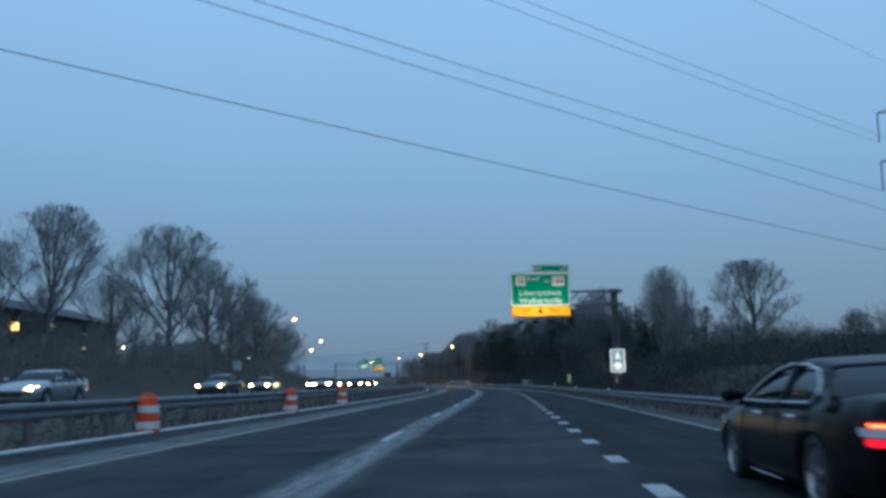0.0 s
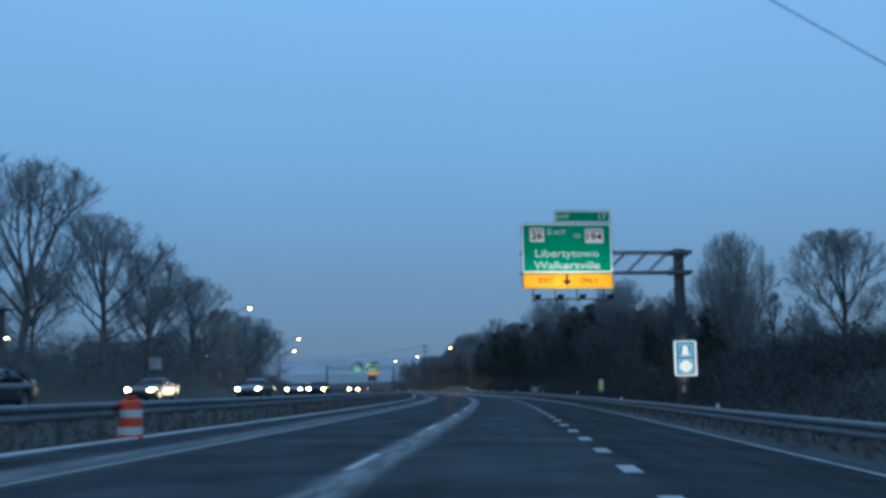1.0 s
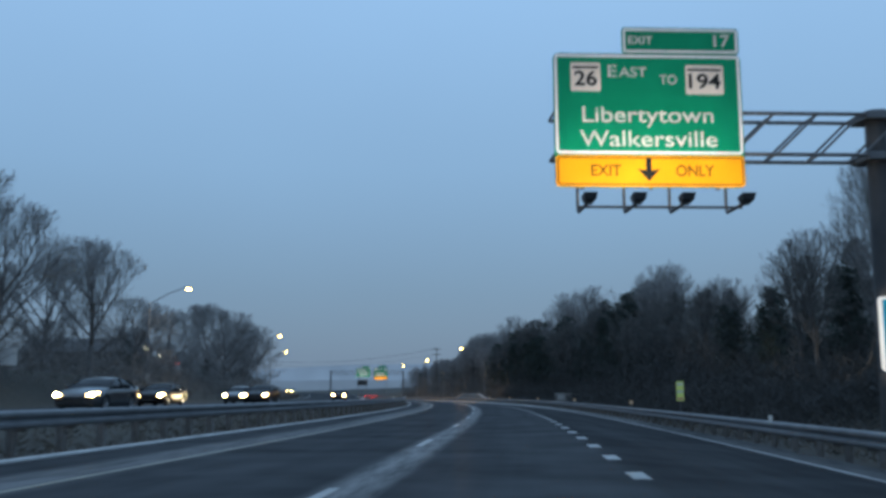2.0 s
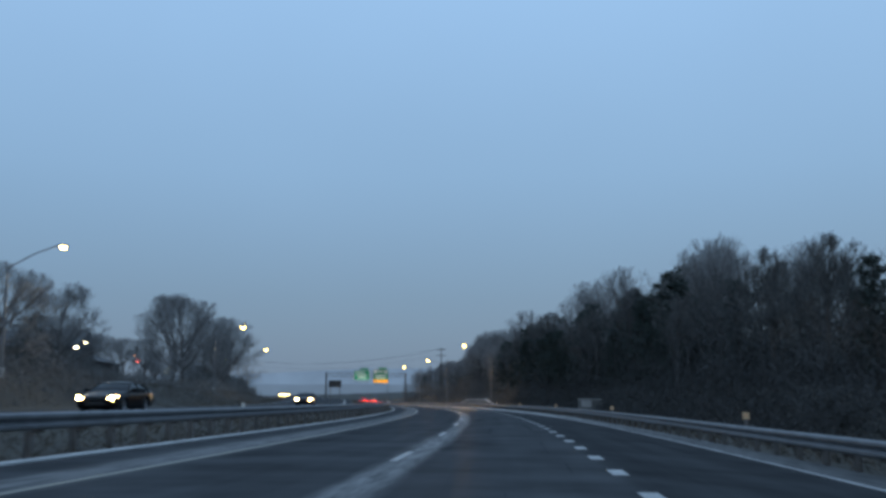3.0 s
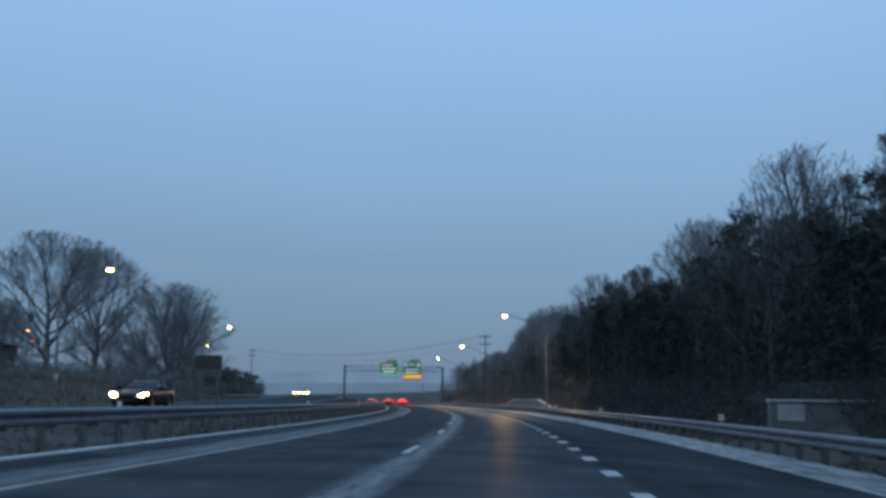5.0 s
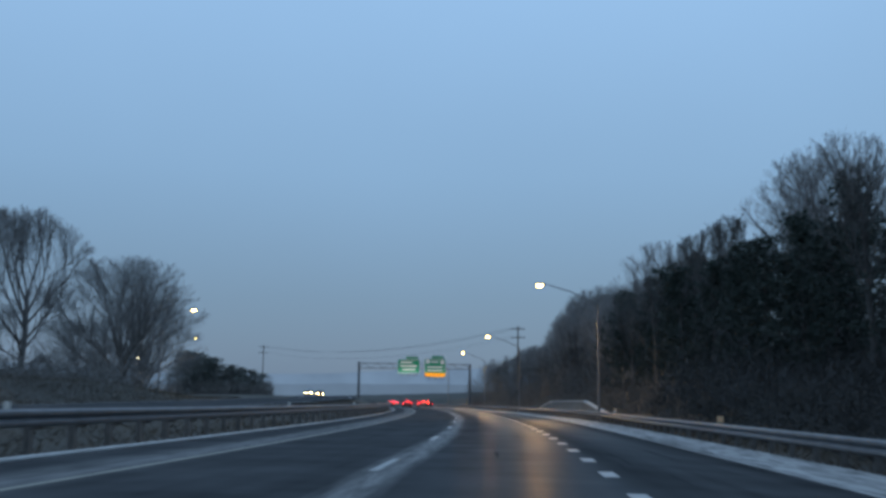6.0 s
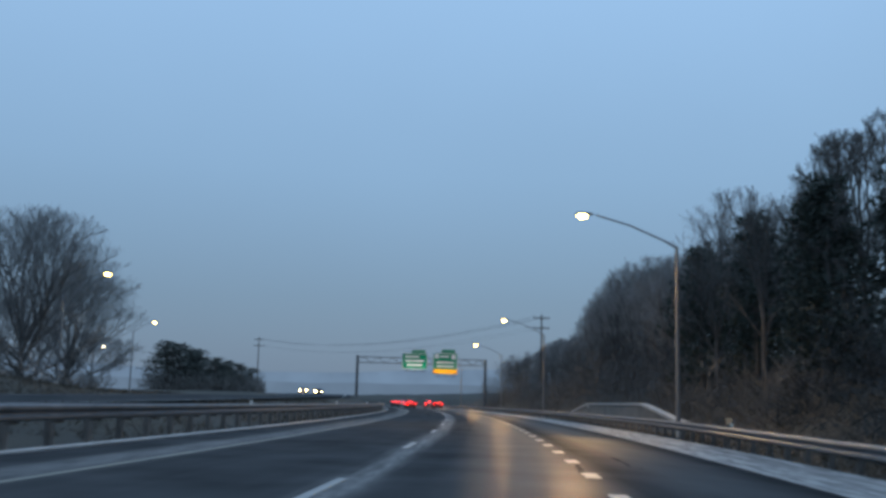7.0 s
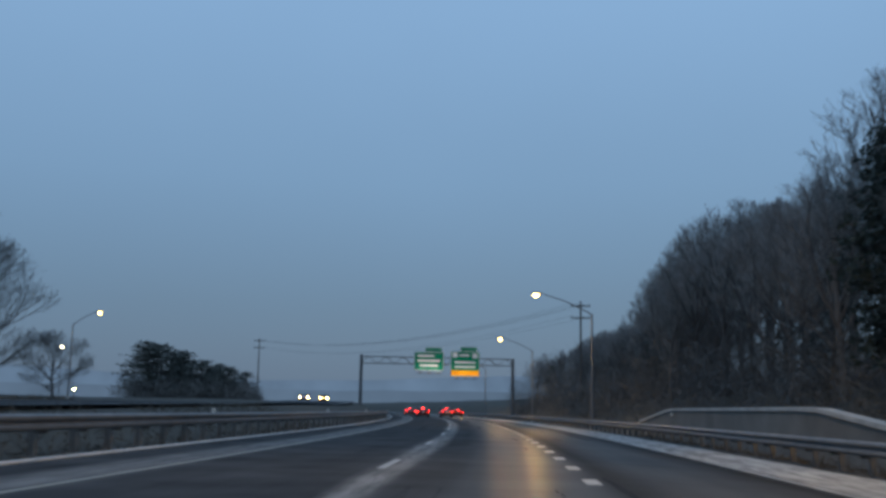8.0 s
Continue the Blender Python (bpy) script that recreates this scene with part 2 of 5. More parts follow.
    ragged.operation = "MULTIPLY"
    ragged.inputs[1].default_value = (5.0, 0.55, 0.0)
    nt.links.new(uv.outputs[0], ragged.inputs[0])
    flake = nt.nodes.new("ShaderNodeTexNoise")
    flake.inputs["Scale"].default_value, flake.inputs["Detail"].default_value, flake.inputs["Roughness"].default_value = 1.0, 7, 0.68
    nt.links.new(ragged.outputs[0], flake.inputs["Vector"])
    flaked = nt.nodes.new("ShaderNodeMapRange")
    flaked.inputs["From Min"].default_value, flaked.inputs["From Max"].default_value = 0.36, 0.58
    flaked.inputs["To Min"].default_value, flaked.inputs["To Max"].default_value = 0.35, 1.15
    nt.links.new(flake.outputs["Fac"], flaked.inputs["Value"])
    broken = nt.nodes.new("ShaderNodeMath")
    broken.operation = "MULTIPLY"
    nt.links.new(patch.outputs[0], broken.inputs[0])
    nt.links.new(flaked.outputs[0], broken.inputs[1])
    worn = nt.nodes.new("ShaderNodeMath")
    worn.operation = "MULTIPLY"
    worn.use_clamp = True
    nt.links.new(total, worn.inputs[0])
    nt.links.new(broken.outputs[0], worn.inputs[1])
    dark = nt.nodes.new("ShaderNodeValToRGB")
    dark.color_ramp.elements[0].position, dark.color_ramp.elements[0].color = 0.3, (0.038, 0.041, 0.044, 1)
    dark.color_ramp.elements[1].position, dark.color_ramp.elements[1].color = 0.72, (0.080, 0.085, 0.090, 1)
    nt.links.new(blot.outputs["Fac"], dark.inputs[0])
    mix = nt.nodes.new("ShaderNodeMix")
    mix.data_type = "RGBA"
    mix.inputs["B"].default_value = (0.52, 0.52, 0.51, 1)
    nt.links.new(worn.outputs[0], mix.inputs["Factor"])
    # the right-hand lane is darker: the wood's shade is put into its colour
    lane = nt.nodes.new("ShaderNodeMapRange")
    lane.inputs["From Min"].default_value, lane.inputs["From Max"].default_value = 1.25, 1.45
    lane.inputs["To Min"].default_value, lane.inputs["To Max"].default_value = 1.0, 0.70
    nt.links.new(sep.outputs["X"], lane.inputs["Value"])
    lane_shade = nt.nodes.new("ShaderNodeVectorMath")
    lane_shade.operation = "SCALE"
    nt.links.new(dark.outputs[0], lane_shade.inputs[0])
    nt.links.new(lane.outputs[0], lane_shade.inputs["Scale"])
    nt.links.new(lane_shade.outputs[0], mix.inputs["A"])
    bp = nt.nodes.new("ShaderNodeBump")
    bp.inputs["Strength"].default_value, bp.inputs["Distance"].default_value = 0.15, 0.004
    nt.links.new(grain.outputs["Fac"], bp.inputs["Height"])
    # wet film: wheel paths of the two right-hand lanes hold more water further along
    wet = None
    for centre, half in ((0.45, 1.0), (3.1, 1.15)):
        sub = nt.nodes.new("ShaderNodeMath")
        sub.operation = "SUBTRACT"
        sub.inputs[1].default_value = centre
        nt.links.new(sep.outputs["X"], sub.inputs[0])
        ab = nt.nodes.new("ShaderNodeMath")
        ab.operation = "ABSOLUTE"
        nt.links.new(sub.outputs[0], ab.inputs[0])
        mr = nt.nodes.new("ShaderNodeMapRange")
        mr.interpolation_type = "SMOOTHSTEP"
        mr.inputs["From Min"].default_value, mr.inputs["From Max"].default_value = half * 0.3, half * 1.5
        mr.inputs["To Min"].default_value, mr.inputs["To Max"].default_value = 1.0, 0.0
        nt.links.new(ab.outputs[0], mr.inputs["Value"])
        if wet is None:
            wet = mr.outputs[0]
        else:
            mx = nt.nodes.new("ShaderNodeMath")
            mx.operation = "MAXIMUM"
            nt.links.new(wet, mx.inputs[0])
            nt.links.new(mr.outputs[0], mx.inputs[1])
            wet = mx.outputs[0]
    onward = nt.nodes.new("ShaderNodeMapRange")
    onward.interpolation_type = "SMOOTHSTEP"
    onward.inputs["From Min"].default_value, onward.inputs["From Max"].default_value = 165, 228
    onward.inputs["To Min"].default_value, onward.inputs["To Max"].default_value = 0.012, 0.12
    nt.links.new(sep.outputs["Y"], onward.inputs["Value"])
    film = nt.nodes.new("ShaderNodeMath")
    film.operation = "MULTIPLY"
    nt.links.new(wet, film.inputs[0])
    nt.links.new(onward.outputs[0], film.inputs[1])
    patchy = nt.nodes.new("ShaderNodeMapRange")
    patchy.inputs["From Min"].default_value, patchy.inputs["From Max"].default_value = 0.3, 0.7
    patchy.inputs["To Min"].default_value, patchy.inputs["To Max"].default_value = 0.012, 0.030
    nt.links.new(streak.outputs["Fac"], patchy.inputs["Value"])
    gloss = nt.nodes.new("ShaderNodeMath")
    gloss.operation = "ADD"
    nt.links.new(film.outputs[0], gloss.inputs[0])
    nt.links.new(patchy.outputs[0], gloss.inputs[1])
    rough = nt.nodes.new("ShaderNodeMapRange")
    rough.inputs["From Min"].default_value, rough.inputs["From Max"].default_value = 0.3, 0.7
    rough.inputs["To Min"].default_value, rough.inputs["To Max"].default_value = 0.26, 0.42
    nt.links.new(streak.outputs["Fac"], rough.inputs["Value"])
    nt.nodes.remove(bsdf)
    base = nt.nodes.new("ShaderNodeBsdfDiffuse")
    shine = nt.nodes.new("ShaderNodeBsdfGlossy")
    both = nt.nodes.new("ShaderNodeMixShader")
    nt.links.new(mix.outputs["Result"], base.inputs["Color"])
    nt.links.new(rough.outputs[0], shine.inputs["Roughness"])
    for node in (base, shine):
        nt.links.new(bp.outputs[0], node.inputs["Normal"])
    nt.links.new(gloss.outputs[0], both.inputs[0])
    nt.links.new(base.outputs[0], both.inputs[1])
    nt.links.new(shine.outputs[0], both.inputs[2])
    nt.links.new(both.outputs[0], nt.nodes["Material Output"].inputs["Surface"])
    return mat


ASPHALT = road_material()
GRASS = surface("winter_grass", (0.024, 0.022, 0.017), (0.062, 0.055, 0.041), (0.8, 0.95), 0, 0.12, 3.0, 0.5, dist=0.05)
BLADE = surface("dead_grass_blades", (0.05, 0.038, 0.026), (0.115, 0.09, 0.065), (0.7, 0.9), 0, 0.5, 6.0, 0)
WORN_PAINT = surface("worn_white_paint", (0.12, 0.12, 0.118), (0.42, 0.42, 0.41), (0.4, 0.6), 0, 0.7, 25, 0.2)
PAINT = surface("road_paint", (0.18, 0.18, 0.175), (0.44, 0.44, 0.43), (0.35, 0.55), 0, 2.0, 40, 0.2, per_piece=0.15)
YELLOW_LINE = surface("yellow_road_paint", (0.16, 0.15, 0.12), (0.30, 0.28, 0.22), (0.4, 0.6), 0, 1.0, 30, 0.2)
KERB = surface("whitened_kerb", (0.42, 0.42, 0.41), (0.72, 0.72, 0.70), (0.6, 0.85), 0, 0.9, 30, 0.3)
CURB = surface("pale_concrete", (0.30, 0.30, 0.29), (0.55, 0.55, 0.53), (0.6, 0.85), 0, 1.2, 30, 0.3)
WALL = surface("grey_concrete", (0.11, 0.112, 0.108), (0.22, 0.222, 0.212), (0.7, 0.9), 0, 0.6, 25, 0.3)
GALV = surface("galvanised_steel", (0.10, 0.106, 0.113), (0.22, 0.228, 0.238), (0.45, 0.65), 0.45, 1.5, 25, 0.08, per_piece=0.12)
POST = surface("weathered_steel_post", (0.10, 0.095, 0.09), (0.24, 0.23, 0.22), (0.5, 0.75), 0.4, 4, 40, 0.15, per_piece=0.15)
STEEL = surface("dull_grey_steel", (0.10, 0.105, 0.11), (0.18, 0.185, 0.19), (0.45, 0.6), 0.6, 2, 30, 0.08)
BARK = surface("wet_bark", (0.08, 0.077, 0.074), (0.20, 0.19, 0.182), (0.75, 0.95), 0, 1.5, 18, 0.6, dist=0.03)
# Darker copy of the bark: shade inside the wood is put into it.
SHADED_BARK = surface("shade_toned_bark", (0.045, 0.043, 0.041), (0.11, 0.105, 0.10), (0.75, 0.95), 0, 1.5, 18, 0.6, dist=0.03)
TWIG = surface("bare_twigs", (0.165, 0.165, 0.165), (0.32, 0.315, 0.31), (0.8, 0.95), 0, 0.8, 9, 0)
NEEDLE = surface("pine_needles", (0.015, 0.027, 0.023), (0.046, 0.066, 0.054), (0.6, 0.8), 0, 0.6, 7, 0)
# Pine foliage lightened: the haze of distance is put into the colour.
CEDAR = surface("haze_paled_cedar", (0.085, 0.10, 0.092), (0.16, 0.18, 0.162), (0.7, 0.9), 0, 0.6, 7, 0)
# Tone carries shade on the wood's crowns and haze on the far thicket.
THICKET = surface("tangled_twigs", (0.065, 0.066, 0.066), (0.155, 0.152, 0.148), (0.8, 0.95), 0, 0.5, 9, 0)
POLE_GREY = surface("grey_lamp_pole", (0.13, 0.135, 0.14), (0.21, 0.215, 0.22), (0.5, 0.7), 0.3, 2, 30, 0.08)
LAMP_POLE = surface("dark_weathered_pole", (0.045, 0.046, 0.048), (0.085, 0.086, 0.088), (0.55, 0.75), 0.2, 2, 30, 0.08)
# Paler than the brushwood: haze over the far banks is put in.
SCRUB = surface("haze_greyed_scrub", (0.095, 0.092, 0.088), (0.21, 0.202, 0.19), (0.8, 0.95), 0, 0.4, 7, 0)
# Very dark tone: skylight kept off by the wood is put into it.
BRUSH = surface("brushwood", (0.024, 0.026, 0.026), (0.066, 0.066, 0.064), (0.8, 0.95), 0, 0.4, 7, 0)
SIGN_GREEN = surface("sign_green", (0.0, 0.20, 0.10), (0.0, 0.27, 0.135), (0.35, 0.5), 0, 0.8, 20, 0.02, spec=0.08)
SIGN_YELLOW = surface("sign_yellow", (0.80, 0.29, 0.008), (0.90, 0.36, 0.012), (0.35, 0.5), 0, 0.8, 20, 0.02, spec=0.08)
SIGN_WHITE = surface("sign_white", (0.72, 0.72, 0.70), (0.86, 0.86, 0.84), (0.35, 0.5), 0, 1.0, 20, 0.02, spec=0.08)
SIGN_LETTER = surface("weathered_sign_lettering", (0.42, 0.42, 0.38), (0.86, 0.82, 0.72), (0.35, 0.5), 0, 3.5, 14, 0.02, spec=0.08)
SIGN_FADED = surface("faded_black_lettering", (0.02, 0.014, 0.008), (0.30, 0.14, 0.015), (0.35, 0.5), 0, 2.6, 12, 0.02, spec=0.08)
SIGN_BUFF = surface("buff_route_marker", (0.70, 0.60, 0.51), (0.88, 0.77, 0.66), (0.35, 0.5), 0, 2.0, 16, 0.02, spec=0.08)
SIGN_BLACK = surface("sign_black", (0.010, 0.010, 0.010), (0.03, 0.03, 0.03), (0.35, 0.5), 0, 1.0, 20, 0.02, spec=0.08)
SALMON = surface("salmon_reflector", (0.70, 0.30, 0.17), (0.82, 0.40, 0.26), (0.3, 0.45), 0, 3, 20, 0.02)
PEACH = surface("peach_reflector", (0.72, 0.44, 0.24), (0.85, 0.56, 0.34), (0.3, 0.45), 0, 3, 20, 0.02)
SIGN_BLUE = surface("sign_blue", (0.0, 0.17, 0.28), (0.0, 0.21, 0.34), (0.35, 0.5), 0, 1.0, 20, 0.02, spec=0.08)
SIGN_PALE_BLUE = surface("sign_pale_blue", (0.0, 0.15, 0.27), (0.0, 0.19, 0.33), (0.35, 0.5), 0, 1.0, 20, 0.02, spec=0.08)
SIGN_CREAM = surface("sign_cream", (0.82, 0.79, 0.66), (0.9, 0.87, 0.74), (0.35, 0.5), 0, 1.0, 20, 0.02, spec=0.08)
SIGN_BACK = surface("sign_back", (0.03, 0.032, 0.035), (0.07, 0.072, 0.075), (0.45, 0.6), 0.4, 1.0, 20, 0.02)
LIME = surface("lime_reflector", (0.78, 0.88, 0.16), (0.92, 0.97, 0.32), (0.3, 0.45), 0, 3, 20, 0.02)
ORANGE = surface("drum_orange", (0.80, 0.06, 0.012), (0.9, 0.10, 0.02), (0.35, 0.5), 0, 4, 30, 0.05)
DRUM_WHITE = surface("drum_white", (0.6, 0.58, 0.52), (0.85, 0.83, 0.78), (0.35, 0.5), 0, 4, 30, 0.05)
RUBBER = surface("black_rubber", (0.012, 0.012, 0.012), (0.03, 0.03, 0.03), (0.65, 0.85), 0, 6, 60, 0.1)
WIRE = surface("dark_cable", (0.02, 0.022, 0.025), (0.05, 0.052, 0.055), (0.5, 0.7), 0.3, 0.3, 8, 0)
WOOD_POLE = surface("weathered_pole_wood", (0.05, 0.042, 0.035), (0.12, 0.10, 0.085), (0.8, 0.95), 0, 1, 14, 0.3)
SIDING = surface("dim_siding", (0.06, 0.058, 0.056), (0.12, 0.115, 0.11), (0.7, 0.85), 0, 0.3, 6, 0.1)
SHINGLE = surface("roof_shingles", (0.05, 0.05, 0.052), (0.11, 0.11, 0.112), (0.75, 0.9), 0, 0.5, 8, 0.3)
DARK_GLASS = surface("dark_glass", (0.006, 0.007, 0.009), (0.014, 0.016, 0.02), (0.05, 0.10), 0, 1, 10, 0, spec=0.14)
CHROME = surface("brushed_chrome_trim", (0.60, 0.61, 0.62), (0.75, 0.76, 0.77), (0.38, 0.5), 0.9, 4, 30, 0)
ALLOY = surface("alloy_wheel", (0.35, 0.35, 0.36), (0.5, 0.5, 0.51), (0.28, 0.4), 0.9, 6, 40, 0.03)
PLATE = surface("number_plate", (0.55, 0.56, 0.58), (0.7, 0.7, 0.7), (0.4, 0.5), 0, 6, 40, 0)
BLACK_PAINT = surface("black_car_paint", (0.004, 0.004, 0.005), (0.009, 0.009, 0.010), (0.24, 0.34), 0.0, 1.2, 40, 0, coat=0.0, spec=0.1)
SILVER_PAINT = surface("silver_car_paint", (0.30, 0.32, 0.34), (0.42, 0.44, 0.46), (0.25, 0.35), 0.6, 1.2, 40, 0, coat=0.6)
GREY_PAINT = surface("grey_car_paint", (0.05, 0.055, 0.06), (0.10, 0.105, 0.11), (0.25, 0.35), 0.5, 1.2, 40, 0, coat=0.6)
RED_PAINT = surface("dark_red_car_paint", (0.10, 0.012, 0.012), (0.16, 0.02, 0.02), (0.25, 0.35), 0.3, 1.2, 40, 0, coat=0.6)
HEADLIGHT = glow("headlight_glow", (1.0, 0.76, 0.30), 160)
HEADLIGHT_DIPPED = glow("dipped_headlight_glow", (1.0, 0.78, 0.36), 30)
# The bowls glow too, to imitate the warm glare round each bulb.
HEADLIGHT_BOWL = glow("headlight_reflector", (1.0, 0.66, 0.30), 22)
HEADLIGHT_DIM = glow("dipped_headlight_reflector", (1.0, 0.62, 0.28), 5)
CLEAR_LENS = surface("bright_clear_lens", (0.62, 0.63, 0.64), (0.8, 0.8, 0.8), (0.1, 0.2), 0.0, 6, 30, 0)
HEADLIGHT_OFF = surface("clear_lamp_lens", (0.30, 0.31, 0.32), (0.5, 0.51, 0.52), (0.08, 0.15), 0.4, 6, 30, 0)
TAILLIGHT = glow("tail_light_glow", (1.0, 0.02, 0.012), 34)
TAIL_STRIP = glow("tail_light_strip", (1.0, 0.010, 0.03), 0.9)
LED_STRIP = glow("lamp_line_glow", (1.0, 0.09, 0.03), 8)
TAIL_RED = surface("red_lens", (0.16, 0.006, 0.006), (0.26, 0.012, 0.012), (0.1, 0.2), 0, 5, 30, 0)
LAMP_WARM = glow("street_lamp_glow", (1.0, 0.70, 0.17), 34)
LAMP_PALE = glow("pale_lamp_glow", (1.0, 0.86, 0.55), 24)
PORCH = glow("porch_lamp_glow", (1.0, 0.52, 0.15), 4.5)
SIGN_LAMP = glow("sign_luminaire_glow", (1.0, 0.95, 0.85), 1.5)
AMBER = glow("amber_lamp_glow", (1.0, 0.34, 0.10), 10)
FLOOD = glow("yellow_flood_glow", (1.0, 0.92, 0.36), 200)
RED_FAR = glow("red_lamp_glow", (1.0, 0.10, 0.05), 9)


# ---------------------------------------------------------------- ground, carriageways
def sheet(name, s_values, o_values, z_of, with_line=False):
    b = Build()
    for s in s_values:
        for o in o_values:
            b.v.append(tuple(spot(s, edge(s) if with_line and o > 5.5 else o, z_of(s, edge(s) if with_line and o > 5.5 else o))))
    c = len(o_values)
    for i in range(len(s_values) - 1):
        for j in range(c - 1):
            b.f.append((i * c + j, i * c + j + 1, (i + 1) * c + j + 1, (i + 1) * c + j))
    me = b.mesh(name, True)
    if with_line:
        layer = me.uv_layers.new(name="line")
        flat = []
        for poly in me.polygons:
            for v in poly.vertices:
                o, s = o_values[v % c], s_values[v // c]
                flat += [edge(s) if o > 5.5 else o, s]
        layer.data.foreach_set("uv", flat)
    return me


def steps(*pieces):
    """Rising values out of (start, end, step) pieces."""
    out = []
    for a, b, st in pieces:
        out += list(np.arange(a, b, st))
    return [float(v) for v in out]


GROUND_S = steps((-800, -60, 60), (-60, 440, 5), (440, 900, 20), (900, 3000, 100))
GROUND_O = steps((-760, -120, 40), (-120, -40, 8), (-40, -13, 1.5), (-13, -8.2, 0.8)) + [-8.2, 0.0, 6.4] + steps((7, 20, 1.0), (20, 60, 5), (60, 760, 50))
plain("ground", sheet("ground", GROUND_S, GROUND_O, ground_z), GRASS, "rough brown winter grass on verges and banks", "ground", "structure")

ROAD_S = steps((-60, 520, 2.5), (520, 900, 10))
ROAD_O = [-8.0, -6.6, -5.5, -3.8, -2.0, 0.0, 1.4, 3.0, 5.05, 6.43]
road = plain("road", sheet("road", ROAD_S, ROAD_O, lambda s, o: road_z(o, s), True), ASPHALT, "wet dark asphalt motorway with pale worn seams", "road", "structure")
FAR_O = [-25.8, -24, -21.5, -18, -15, -13.7]
plain("road_opposite", sheet("road_opposite", ROAD_S, FAR_O, lambda s, o: far_road_z(s), True), ASPHALT, "wet asphalt carriageway for oncoming traffic", "road", "structure")


def strip(o0, o1, lift, s0, s1, step=4.0, z_of=lambda s, o: road_z(o, s)):
    """A long painted line."""
    return sheet("line", steps((s0, s1, step)), [o0, o1], lambda s, o: z_of(s, o) + lift)


# a worn edge line along each shoulder
part("edge_line", strip(4.98, 5.12, 0.005, -60, 520), WORN_PAINT, road, "worn white edge line")
part("edge_line", strip(-5.62, -5.48, 0.005, -60, 520), YELLOW_LINE, road, "faded yellow edge line")
far_edge = [strip(o, o + 0.15, 0.005, -60, 520, z_of=lambda s, o: far_road_z(s)) for o in (-24.4, -14.8)]
for me in far_edge:
    part("edge_line", me, PAINT, bpy.data.objects["road_opposite"])


def curb():
    """Low pale kerb along the left edge of the paving."""
    b = Build()
    prof = [(-8.02, -0.2), (-7.92, -0.2), (-7.92, 0.03), (-7.935, 0.05), (-8.0, 0.055), (-8.02, 0.04)]
    b.loft([[spot(s, o, z) for o, z in prof] for s in steps((-60, 520, 4))])
    return b


plain("kerb", curb(), KERB, "low pale concrete kerb at the shoulder's edge", "kerb", "structure")

# ---------------------------------------------------------------- trees
def ribbon(b, p, q, w0, w1, rng):
    """A thin twig between two places, as one narrow blade."""
    d = q - p
    side = d.cross(Vector((rng.uniform(-1, 1), rng.uniform(-1, 1), rng.uniform(-1, 1))))
    side = side.normalized() if side.length > 1e-6 else Vector((1, 0, 0))
    b.quad(p - side * w0, p + side * w0, q + side * w1, q - side * w1)


def spike(b, p, q, w, rng):
    """A thin twig that runs out to a point."""
    side = (q - p).cross(Vector((rng.uniform(-1, 1), rng.uniform(-1, 1), rng.uniform(-1, 1))))
    side = side.normalized() * w if side.length > 1e-6 else Vector((w, 0, 0))
    n = len(b.v)
    b.v.extend((tuple(p - side), tuple(p + side), tuple(q)))
    b.f.append((n, n + 1, n + 2))


